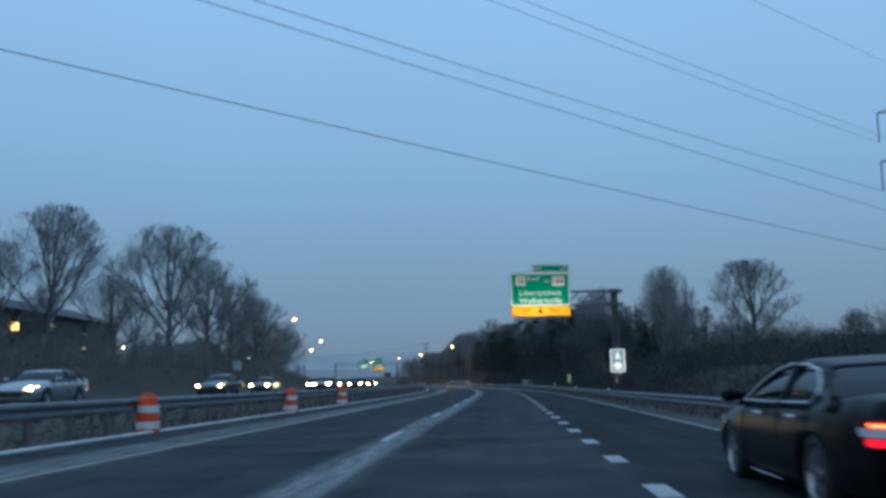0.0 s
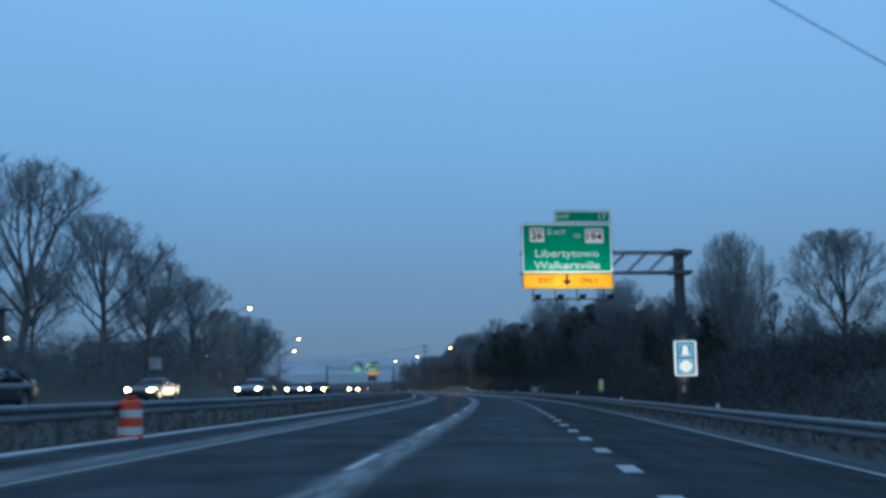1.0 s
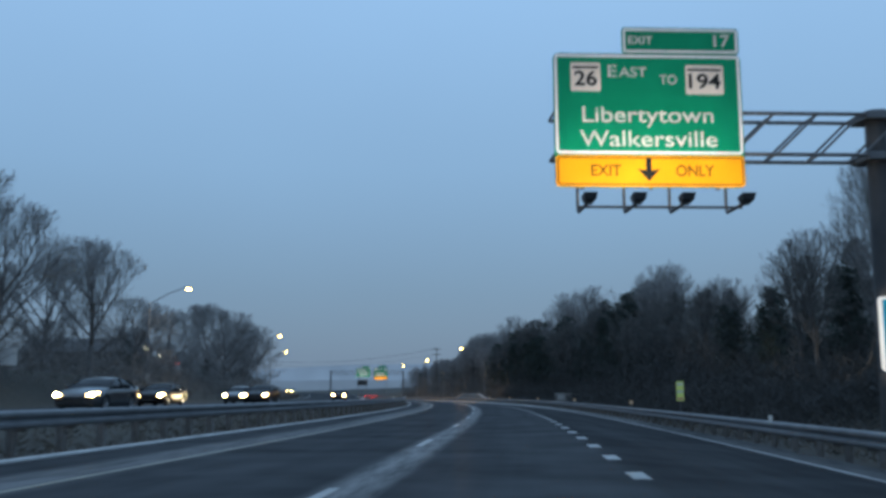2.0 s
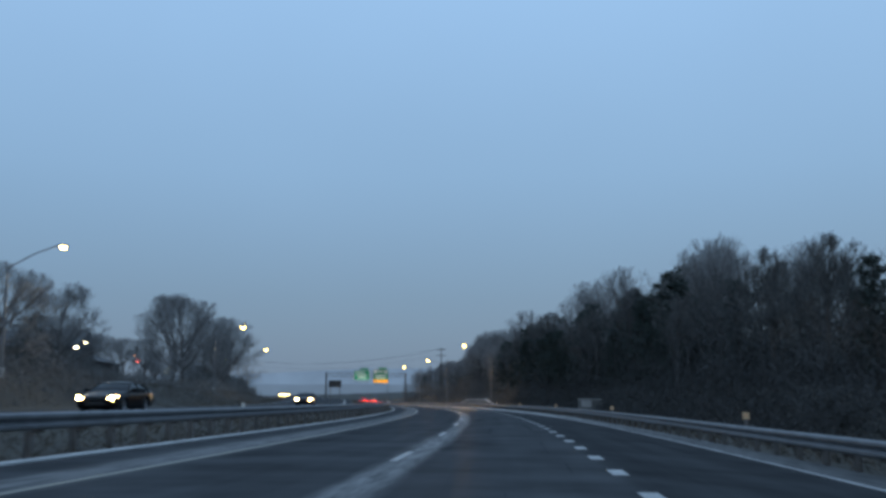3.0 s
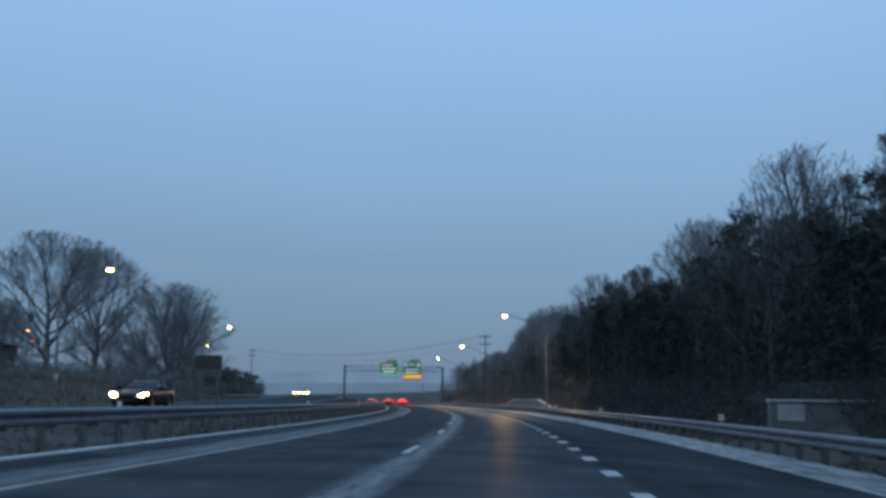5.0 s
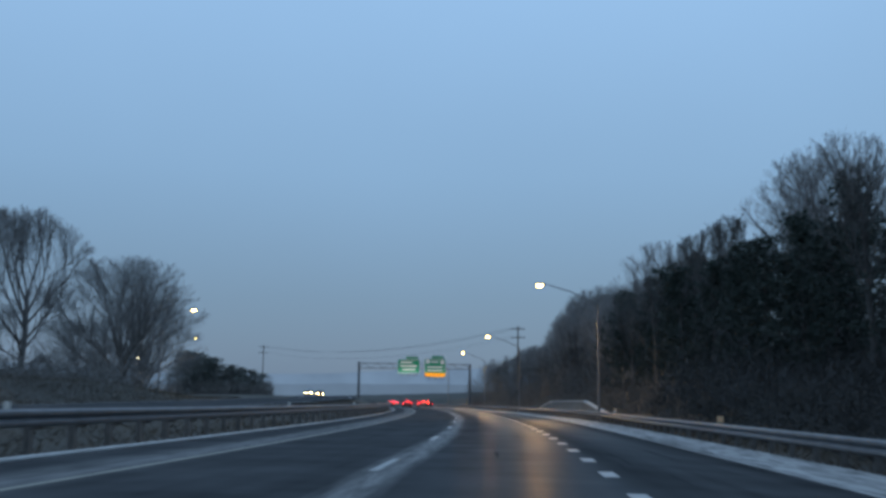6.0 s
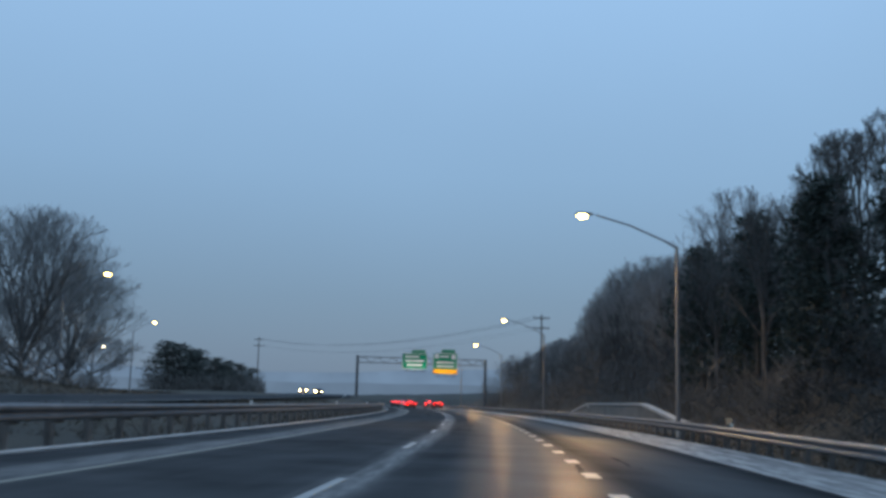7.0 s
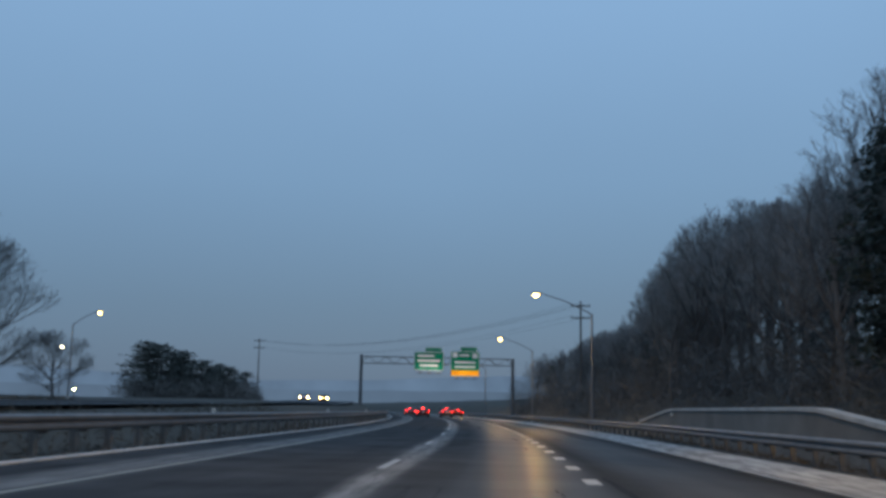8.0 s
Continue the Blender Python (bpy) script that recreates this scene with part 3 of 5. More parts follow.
def bare_tree_meshes(seed, height, spread, trunk_part, counts, first, env, twig):
    """Trunk with limbs, and crown of fine branches, of a leafless tree."""
    rng = random.Random(seed)
    trunk, crown = Build(), Build()
    zc, rx, rz = (e * height for e in env)

    def limb(p, d, length, r, level):
        pts, dirs = [p], [d]
        segs = 5 if level == 0 else ((4 if level < 2 else 3) if level < 3 else (2 if level < 5 else 1))
        for i in range(segs):
            pull = Vector((0, 0, 0.11 if level else 0.3))
            d = (d + Vector((rng.gauss(0, 1), rng.gauss(0, 1), rng.gauss(0, 1))) * (0.05 if level == 0 else 0.08) + pull).normalized()
            p = p + d * length / segs
            pts.append(p)
            dirs.append(d)
        if level <= 2:
            tip = 0.6 if level == 0 else 0.3
            trunk.tube(pts, [r * (1 + (tip - 1) * i / segs) * (1.35 if level == 0 and i == 0 else 1) for i in range(segs + 1)], (8, 5, 4)[level], caps=False)
        elif level == 5:
            spike(crown, pts[0], pts[1], r * 1.1, rng)
        else:
            for i in range(segs):
                ribbon(crown, pts[i], pts[i + 1], r * (1 - 0.4 * i / segs), r * (1 - 0.4 * (i + 1) / segs), rng)
        if level >= len(counts):
            return
        n = counts[level]
        for i in range(n):
            t = (first + (1 - first) * (i + 0.5) / n) if level == 0 else (0.25 + 0.75 * (i + rng.random()) / n)
            k = min(int(t * segs), segs - 1)
            at = pts[k].lerp(pts[k + 1], t * segs - k)
            base = dirs[k + 1]
            turn = rng.uniform(0, 2 * math.pi) if level else 2.4 * i + rng.uniform(-0.4, 0.4)
            out = base.orthogonal().normalized()
            out.rotate(Matrix.Rotation(turn, 3, base))
            open_angle = (spread * (1.0 - 0.82 * (i + 0.5) / n) + rng.uniform(-0.15, 0.15)) if level == 0 else rng.uniform(0.28, 0.72)
            nd = (base * math.cos(open_angle) + out * math.sin(open_angle)).normalized()
            # as far as the crown's egg-shaped outline
            ex, ez, dx = at.xy.length / rx, (at.z - zc) / rz, nd.xy.length / rx
            cross = at.xy.dot(nd.xy) / (rx * rx)
            dz = nd.z / rz
            qa, qb, qc = dx * dx + dz * dz, cross + ez * dz, ex * ex + ez * ez - 1
            room = max((-qb + math.sqrt(max(qb * qb - qa * qc, 0))) / qa, height * 0.02)
            if level == 0:
                nl = max(room, height * 0.12) * rng.uniform(0.74, 0.9)
            else:
                nl = min(length * rng.uniform(0.50, 0.74) * (1.2 - 0.5 * t), room * rng.uniform(0.55, 1.12))
            limb(at, nd, nl, max(r * (0.42 if level == 0 else 0.42), twig), level + 1)

    limb(Vector((0, 0, -0.3)), Vector((0, 0, 1)), height * trunk_part + 0.3, height * 0.017, 0)
    return trunk.mesh("trunk"), crown.mesh("crown")


def pine_meshes(seed, height, width):
    """Trunk and ragged crown of needle clumps of a dark evergreen."""
    rng = random.Random(seed)
    trunk, crown = Build(), Build()
    trunk.tube([(0, 0, -0.3), (0.05, 0, height * 0.5), (0, 0.05, height * 0.97)], [height * 0.016, height * 0.011, 0.02], 7)
    boughs = int(34 + height * 4)
    for i in range(boughs):
        h = height * (0.12 + 0.86 * (i + rng.random()) / boughs)
        f = (h / height - 0.12) / 0.88
        reach = width * (0.30 + 0.70 * math.sin(math.pi * min(0.99, 0.28 + 0.72 * f))) * rng.uniform(0.55, 1.1)
        a = rng.uniform(0, 2 * math.pi)
        d = Vector((math.cos(a), math.sin(a), rng.uniform(0.0, 0.45)))
        p = Vector((0, 0, h))
        trunk.tube([p, p + d * reach * 0.9], [0.03, 0.01], 3, caps=False)
        for j in range(12):
            c = p + d * reach * (0.2 + 0.8 * (j + rng.random()) / 12) + Vector((rng.gauss(0, 0.22), rng.gauss(0, 0.22), rng.gauss(0, 0.14)))
            for k in range(6):
                e = Vector((rng.gauss(0, 1), rng.gauss(0, 1), rng.gauss(0.25, 0.8))).normalized() * rng.uniform(0.22, 0.48)
                spike(crown, c, c + e, rng.uniform(0.03, 0.07), rng)
    return trunk.mesh("trunk"), crown.mesh("crown")


MESHES = {}
for k, (seed, spread, tp) in enumerate(((11, 1.15, 0.50), (12, 1.0, 0.55), (13, 1.2, 0.48))):
    MESHES["fine", k] = bare_tree_meshes(seed, 13.0, spread, tp, (11, 7, 6, 6, 4), 0.36, (0.60, 0.36, 0.40), 0.0075)
for k, (seed, spread, tp) in enumerate(((21, 0.85, 0.55), (22, 0.95, 0.5), (23, 0.75, 0.6))):
    MESHES["wood", k] = bare_tree_meshes(seed, 13.0, spread, tp, (8, 6, 5, 4, 3), 0.5, (0.62, 0.25, 0.38), 0.014)
for k, (seed, spread, tp) in enumerate(((31, 1.55, 0.52), (32, 1.6, 0.48))):
    MESHES["round", k] = bare_tree_meshes(seed, 13.0, spread, tp, (15, 7, 6, 5, 4), 0.20, (0.52, 0.47, 0.48), 0.0095)
for k, (seed, spread, tp) in enumerate(((61, 0.80, 0.46), (62, 0.70, 0.50), (63, 0.88, 0.44))):
    MESHES["airy", k] = bare_tree_meshes(seed, 13.0, spread, tp, (11, 6, 5, 4, 3), 0.40, (0.62, 0.33, 0.38), 0.0085)
MESHES["spread", 0] = bare_tree_meshes(51, 13.0, 1.35, 0.5, (14, 7, 6, 6, 4), 0.28, (0.56, 0.37, 0.44), 0.0075)
MESHES["stemmed", 0] = bare_tree_meshes(52, 13.0, 1.3, 0.3, (20, 7, 6, 5, 4), 0.12, (0.50, 0.47, 0.50), 0.008)
for k, (seed, w) in enumerate(((41, 2.6), (42, 2.1), (43, 3.0))):
    MESHES["pine", k] = pine_meshes(seed, 10.0, w)
for k in range(3):
    MESHES["cedar", k] = tuple(me.copy() for me in MESHES["pine", k])
    MESHES["pale", k] = tuple(me.copy() for me in MESHES["wood", k])
for (kind, k), (tr, cr) in MESHES.items():
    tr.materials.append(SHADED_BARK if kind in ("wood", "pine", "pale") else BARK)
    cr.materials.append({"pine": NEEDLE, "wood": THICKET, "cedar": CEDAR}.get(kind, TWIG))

TREE_TOP = {key: max(v.co.z for v in pair[1].vertices) for key, pair in MESHES.items()}
TREE_WORDS = {
    "fine": "tall leafless tree with a spreading crown of fine twigs",
    "wood": "slender leafless woodland tree with upright branches",
    "pale": "slender leafless tree, its fine twigs paled to imitate haze",
    "spread": "tall spreading leafless tree with heavy limbs",
    "stemmed": "dense many-stemmed leafless tree with upright twigs",
    "round": "broad round-headed leafless tree with dense twigs",
    "airy": "tall slender leafless tree with fanned upright branches",
    "cedar": "broad cedar with ragged foliage paled to imitate haze",
    "pine": "dark ragged evergreen tree at the wood's edge",
}


def tree(kind, k, s, o, height, turn, group, wide=1.0):
    base = TREE_TOP[kind, k]
    m = along(s, o, ground_z(s, o) - 0.05, turn)
    root = thing("tree", TREE_WORDS[kind], "tree", group)
    root.matrix_basis = m @ Matrix.Diagonal((wide * height / base, wide * height / base, height / base, 1))
    tr, cr = MESHES[kind, k]
    part("trunk", tr, BARK, root)
    part("crown", cr, TWIG, root)
    return root


trng = random.Random(5)
# trees on the bank beyond the opposite carriageway
for kind, k, s, o, top in (
    ("fine", 0, 52, -33.5, 14.5), ("fine", 1, 70, -32.5, 14.8), ("fine", 2, 93, -31.0, 17.0), ("fine", 1, 107, -30.6, 15.4), ("fine", 0, 117.5, -30.5, 13.6), ("fine", 2, 133, -30.5, 13.4),
    ("round", 0, 155, -34.0, 10.8), ("round", 1, 165, -33.0, 10.4), ("pine", 2, 172, -38.0, 8.6), ("fine", 2, 140, -37, 13.0),
    ("fine", 2, 104, -40.0, 13.5), ("fine", 0, 82, -42.0, 14.0), ("fine", 1, 128, -45.0, 13.0),
    ("round", 0, 236, -38.0, 16.2), ("fine", 0, 222, -52, 12.5), ("fine", 1, 206, -60, 12.5), ("fine", 2, 248, -56, 13), ("fine", 0, 242, -44.5, 10.6), ("fine", 1, 246, -48.5, 10.8),
    ("spread", 0, 279, -46.3, 21.2), ("stemmed", 0, 312, -42.0, 15.2), ("round", 0, 330, -56.0, 13.0), ("fine", 2, 300, -64.0, 15.0), ("stemmed", 0, 292, -39.3, 17.9),
    ("cedar", 1, 425, -52.0, 12.9), ("cedar", 2, 421, -49.0, 12.4), ("cedar", 0, 428, -46.0, 11.5), ("cedar", 2, 424, -42.0, 9.6), ("cedar", 1, 430, -39.5, 9.2), ("cedar", 0, 422, -37.0, 8.4), ("cedar", 2, 428, -34.5, 7.7), ("cedar", 1, 436, -48.0, 11.0), ("cedar", 0, 438, -42.5, 9.0), ("round", 1, 455, -50.0, 11.0), ("round", 0, 478, -46.0, 9.5), ("round", 1, 400, -62.0, 13.0),
):
    tree(kind, k, s, o, top - ground_z(s, o), trng.uniform(0, 360), "trees on the far bank", {"round": 1.3, "pine": 1.7, "cedar": 2.5, "spread": 1.1, "stemmed": 1.3}.get(kind, 1.25))
# tall bare trees that stand above the wood
for kind, k, s, o, top in (
    ("stemmed", 0, 107, 18.1, 13.1), ("spread", 0, 118, 30.3, 14.9), ("airy", 1, 101, 16.5, 9.5), ("airy", 1, 134, 23.0, 13.6), ("airy", 1, 173, 20.5, 14.6), ("airy", 0, 181, 22.0, 15.6),
    ("airy", 2, 206, 20.0, 17.3), ("airy", 0, 194, 27.0, 19.4), ("airy", 2, 190, 26.0, 17.6), ("airy", 1, 232, 20.5, 17.4), ("airy", 0, 251, 26.0, 21.5), ("airy", 2, 281, 20.5, 18.8), ("airy", 1, 305, 21.0, 17.0), ("airy", 0, 160, 24.0, 13.2), ("airy", 2, 330, 24.0, 15.5),
    ("airy", 0, 293, 19.0, 14.8), ("airy", 2, 302, 18.0, 16.4), ("airy", 1, 309, 18.5, 16.6), ("airy", 1, 316, 18.8, 16.0), ("airy", 0, 323, 19.0, 15.6), ("airy", 0, 333, 20.0, 14.6), ("airy", 2, 346, 22.0, 14.6),
):
    tree(kind, k, s, o, top - ground_z(s, o), trng.uniform(0, 360), "trees of the roadside wood", {"stemmed": 0.66, "spread": 1.35}.get(kind, 1.1))
# evergreens further back in the wood
for i, s in enumerate(range(224, 280, 6)):
    o = 24 + 3.1 * (i % 4)
    tree("pine", i % 3, s, o, 15.5 + 2.0 * (i % 2) - ground_z(s, o), 40.0 * i, "trees of the roadside wood", 1.15)
for s, o, top, k in ((178, 18.5, 12.2, 1), (184, 19.5, 13.8, 0), (190, 22.0, 15.2, 2), (188, 20.5, 14.4, 1), (196, 25.5, 16.4, 1), (201, 24.0, 14.2, 0), (187, 25.0, 14.6, 2), (181, 23.0, 13.2, 1), (193, 19.0, 12.6, 0)):
    tree("pine", k, s, o, top - ground_z(s, o), 77.0 * s, "trees of the roadside wood", 1.3)
# low trees behind the open verge
for s in range(62, 160, 9):
    tree("wood", trng.randrange(3), s + trng.uniform(-3, 3), trng.uniform(38, 47), trng.uniform(3.5, 5.5), trng.uniform(0, 360), "low trees behind the verge", 1.5)
# the wood along the right-hand verge
WOOD_S = (66, 80, 95, 110, 128, 150, 160, 172, 185, 196, 212, 229, 238, 251, 268, 279, 292, 311, 337, 420)
WOOD_TOP = (6.5, 7.5, 8.5, 8.8, 8.8, 10.2, 10.6, 10.6, 11.2, 12.2, 12.8, 12.4, 12.2, 13.4, 14.2, 13.0, 13.8, 14.2, 13.0, 11.0)
for row, (o0, o1, gap, pine_share) in enumerate(((13.2, 16.0, 4.1, 0.74), (18.0, 22.0, 4.8, 0.62), (25.5, 32.0, 7.6, 0.45))):
    s = (103.0, 112.0, 126.0)[row]
    while s < 420:
        o = trng.uniform(o0, o1) + 6 * smooth(300, 340, s)
        top = float(np.interp(s, WOOD_S, WOOD_TOP)) + trng.uniform(-1.6, 0.5)
        top = 1.0 + (top - 1.0) * min(o / 15.0, 1.0 + 0.16 * row)
        dark = trng.random() < (pine_share if s < 250 else (0.3 if s < 300 else 0.12)) and s > 100
        # Past s = 270 lighter twigs put distance haze into the trees.
        kind = "pine" if dark else ("pale" if s > 270 else "wood")
        if dark:
            top -= trng.uniform(0.3, 2.0)
        if not dark and row == 0 and trng.random() < 0.3 and s > 262:
            kind = "airy"
        if dark and 131 < s < 166:
            kind = "wood"
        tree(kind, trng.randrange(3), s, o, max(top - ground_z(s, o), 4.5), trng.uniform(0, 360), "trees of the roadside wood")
        s += gap * trng.uniform(0.7, 1.3)


def brush(name, count, s0, s1, o0, o1, h0, h1, seed, length=(0.5, 1.6), width=(0.012, 0.04), thin=None):
    """Tangled twigs and stems over a stretch of bank, as one mesh."""
    rng = np.random.default_rng(seed)
    s = rng.uniform(s0, s1, count)
    o = rng.uniform(o0, o1, count)
    b = Build()
    r2 = random.Random(seed)
    for i in range(count):
        si, oi = float(s[i]), float(o[i])
        lump = 0.55 + 0.9 * noise.noise(Vector((si * 0.13, oi * 0.16, seed)))
        if lump < 0.15 or (168 < si < 181.3 and 0 < oi < 12 - (181 - si) * 0.26):
            continue
        h = r2.random() ** 1.3 * (h0 + (h1 - h0) * min(max(lump, 0), 1) * (min(1.0, 0.14 + max(si - 104, 0) / 45) if h1 > 5 else 1.0))
        if h0 > 0:
            h *= min(max(0.75 + 1.1 * noise.noise(Vector((si * 0.11, oi * 0.05, seed + 9.3))) + 0.5 * noise.noise(Vector((si * 0.5, oi * 0.3, seed))), 0.15), 1.1)
        p = spot(si, oi, ground_z(si, oi) + h)
        d = Vector((r2.gauss(0, 0.6), r2.gauss(0, 0.6), r2.uniform(0.1, 1.0))).normalized()
        spike(b, p, p + d * r2.uniform(*length), r2.uniform(*width) * 1.15, r2)
    return b


# Paler than the nearer undergrowth: haze is put into the tone.
plain("undergrowth", brush("undergrowth", 72000, 245, 400, 11.0, 26, 1.5, 9.0, 17, (0.5, 1.6), (0.008, 0.026)), THICKET, "grey-brown leafless thicket at the wood's foot", "undergrowth", "stuff")
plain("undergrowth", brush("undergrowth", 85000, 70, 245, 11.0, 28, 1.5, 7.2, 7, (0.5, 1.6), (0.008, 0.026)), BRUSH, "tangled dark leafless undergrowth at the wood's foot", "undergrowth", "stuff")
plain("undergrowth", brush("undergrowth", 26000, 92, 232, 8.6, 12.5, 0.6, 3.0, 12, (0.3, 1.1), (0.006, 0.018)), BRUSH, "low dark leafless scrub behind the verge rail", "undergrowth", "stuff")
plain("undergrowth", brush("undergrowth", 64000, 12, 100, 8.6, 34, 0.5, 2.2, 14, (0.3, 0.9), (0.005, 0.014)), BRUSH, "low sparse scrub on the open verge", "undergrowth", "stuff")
plain("undergrowth", brush("undergrowth", 22000, 70, 240, 40, 66, 0.8, 4.6, 15, (0.8, 2.2), (0.015, 0.05)), SCRUB, "distant leafless thicket beyond the open verge", "undergrowth", "stuff")
plain("undergrowth", brush("undergrowth", 56000, 40, 178, -50, -28.5, 1.0, 4.4, 8, (0.4, 1.3), (0.006, 0.022)), SCRUB, "grey leafless scrub below the trees on the bank", "undergrowth", "stuff")
plain("undergrowth", brush("undergrowth", 16000, 262, 300, -75, -33, 0.8, 4.0, 9, (0.5, 1.8), (0.012, 0.06)), SCRUB, "grey scrub along the far bank", "undergrowth", "stuff")
plain("undergrowth", brush("undergrowth", 9000, 412, 444, -56, -32, 1.2, 4.2, 19, (0.7, 1.8), (0.02, 0.06)), SCRUB, "grey scrub round the feet of the cedars", "undergrowth", "stuff")
plain("undergrowth", brush("undergrowth", 11000, 180, 262, -49, -37, 0.4, 2.4, 21, (0.4, 1.2), (0.01, 0.04)), SCRUB, "patchy leafless bushes on the bank below the lot", "undergrowth", "stuff")
plain("undergrowth", brush("undergrowth", 22000, 140, 262, -38, -27.4, 0.1, 1.3, 23, (0.2, 0.8), (0.006, 0.02)), SCRUB, "sparse tangled weeds on the slope above the oncoming lanes", "undergrowth", "stuff")
plain("grass", brush("grass", 30000, 172, 300, -42, -26.6, 0.0, 0.15, 13, (0.15, 0.6), (0.008, 0.025)), BLADE, "dead rough grass on the bank below the lot", "grass", "stuff")
plain("grass", brush("grass", 32000, -5, 290, 6.5, 13.0, 0.0, 0.08, 10, (0.12, 0.5), (0.006, 0.02)), BLADE, "dead tufted grass on the verge", "grass", "stuff")
plain("grass", brush("grass", 26000, -5, 290, -13.3, -8.15, 0.0, 0.06, 11, (0.1, 0.38), (0.006, 0.02)), BLADE, "dead tufted grass on the central reserve", "grass", "stuff")


# ---------------------------------------------------------------- distance
def hills(radius, low, high, seed):
    b = Build()
    n = 160
    for i in range(n + 1):
        a = 2 * math.pi * i / n
        c = Vector((math.cos(a), math.sin(a), 0))
        top = low + (high - low) * (0.5 + 0.5 * noise.noise(Vector((c.x * 4, c.y * 4, seed)))) + 2.5 * noise.noise(Vector((c.x * 45, c.y * 45, seed)))
        for z in (-5, top):
            b.v.append((c.x * radius, 200 + c.y * radius, z))
    for i in range(n):
        b.f.append((2 * i, 2 * i + 2, 2 * i + 3, 2 * i + 1))
    return b


# Mist is painted as a glow: the haze is in the emission colour.
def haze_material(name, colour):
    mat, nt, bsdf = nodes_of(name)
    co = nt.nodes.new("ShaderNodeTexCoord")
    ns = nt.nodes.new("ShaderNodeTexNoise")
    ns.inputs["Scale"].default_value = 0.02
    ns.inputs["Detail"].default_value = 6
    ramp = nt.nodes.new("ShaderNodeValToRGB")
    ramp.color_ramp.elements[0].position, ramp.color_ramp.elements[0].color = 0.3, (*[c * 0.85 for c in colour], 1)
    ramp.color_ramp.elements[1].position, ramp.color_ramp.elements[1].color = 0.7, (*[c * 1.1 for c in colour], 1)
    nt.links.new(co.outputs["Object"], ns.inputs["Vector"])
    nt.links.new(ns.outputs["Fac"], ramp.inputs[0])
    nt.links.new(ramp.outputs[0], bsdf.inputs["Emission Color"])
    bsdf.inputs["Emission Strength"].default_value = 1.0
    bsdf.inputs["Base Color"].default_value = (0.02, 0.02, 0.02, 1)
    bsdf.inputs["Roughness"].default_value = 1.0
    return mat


plain("backdrop_hills", hills(1500, 30, 62, 2.0), haze_material("far_hill_haze_glow", (0.125, 0.207, 0.322)), "misty blue wooded hills in the distance", "hills", "structure")
plain("backdrop_woods", hills(1000, 11, 24, 5.0), haze_material("far_wood_haze_glow", (0.108, 0.175, 0.268)), "misty distant line of woods", "woods", "structure")


# ---------------------------------------------------------------- guardrails
def beam_mesh(length):
    prof = [(0.0, 0.312), (0.055, 0.296), (0.081, 0.265), (0.081, 0.218), (0.025, 0.178), (0.0, 0.156), (0.025, 0.134), (0.081, 0.094), (0.081, 0.047), (0.055, 0.016), (0.0, 0.0)]
    ring = prof + [(x - 0.012, z) for x, z in reversed(prof)]
    b = Build()
    b.loft([[(x, y, z) for x, z in ring] for y in (-0.12, length + 0.12)])
    return b.mesh("beam")


def post_mesh(down):
    b = Build()
    b.box(-0.34, -0.05, -down, -0.328, 0.05, 0.70)
    b.box(-0.212, -0.05, -down, -0.20, 0.05, 0.70)
    b.box(-0.328, -0.006, -down, -0.212, 0.006, 0.70)
    return b.mesh("post")


BEAM, RAIL_POST = beam_mesh(3.81), post_mesh(0.9)
RAIL_BLOCK = Build().box(-0.20, -0.075, 0.42, -0.014, 0.075, 0.785, bevel=0.01).mesh("spacer")
BEAM.materials.append(GALV)
RAIL_POST.materials.append(POST)
RAIL_BLOCK.materials.append(WOOD_POLE)
REFLECTOR = Build().box(-0.05, -0.006, 0.0, 0.05, 0.006, 0.13, bevel=0.004).mesh("reflector")
REFLECTOR.materials.append(DRUM_WHITE)


def guardrail(label, o_of, z_of, s0, s1, turn, marks):
    rail = thing("guardrail", label, "guardrail")
    s = s0
    while s < s1:
        m = along(s, o_of(s), z_of(s), turn)
        n2 = spot(s + 3.81, o_of(s + 3.81), z_of(s + 3.81))
        d = n2 - m.translation
        lay = Matrix.Translation(m.translation) @ pose(0, 0, 0, 0, 0, math.degrees(math.atan2(-d.x, d.y)) + turn)
        seg = part("beam", BEAM, GALV, rail)
        seg.matrix_basis = lay @ (pose(0, -3.81, 0.478) if turn else pose(0, 0, 0.478))
        for h in (0, 1.905):
            pm = along(s + h, o_of(s + h), z_of(s + h), turn)
            part("post", RAIL_POST, POST, rail).matrix_basis = pm
            part("spacer", RAIL_BLOCK, WOOD_POLE, rail).matrix_basis = pm
        s += 3.81
    for ms in marks:
        part("reflector", REFLECTOR, DRUM_WHITE, rail, "small pale reflector").matrix_basis = along(ms, o_of(ms), z_of(ms) + 0.79, turn) @ pose(-0.03, 0, 0)
    return rail


guardrail("galvanised steel guardrail on posts along the central reserve", lambda s: -8.45, lambda s: 0.0, -22.0, 430.0, 0, (118, 142, 166, 190, 214, 238, 262, 286, 310))
guardrail("galvanised steel guardrail on posts along the verge", rail_o, rail_z, -22.0, 425.0, 180, (60, 84, 235))


# ---------------------------------------------------------------- lane markings
def dash_mesh(length, width):
    return Build().box(-width / 2, 0, -0.01, width / 2, length, 0.006, bevel=0.003).mesh("lane_dash")


SHORT_DASH, LONG_DASH = dash_mesh(1.05, 0.22), dash_mesh(3.05, 0.13)
for me in (SHORT_DASH, LONG_DASH):
    me.materials.append(PAINT)
s = 1.5 - 3.66 * 3 - 0.52
while s < 330:
    part("lane_dash", SHORT_DASH, PAINT, road).matrix_basis = along(s, 1.43 - 0.0007 * s, road_z(1.43, s)) @ pose(0, 0, 0.002)
    s += 3.66
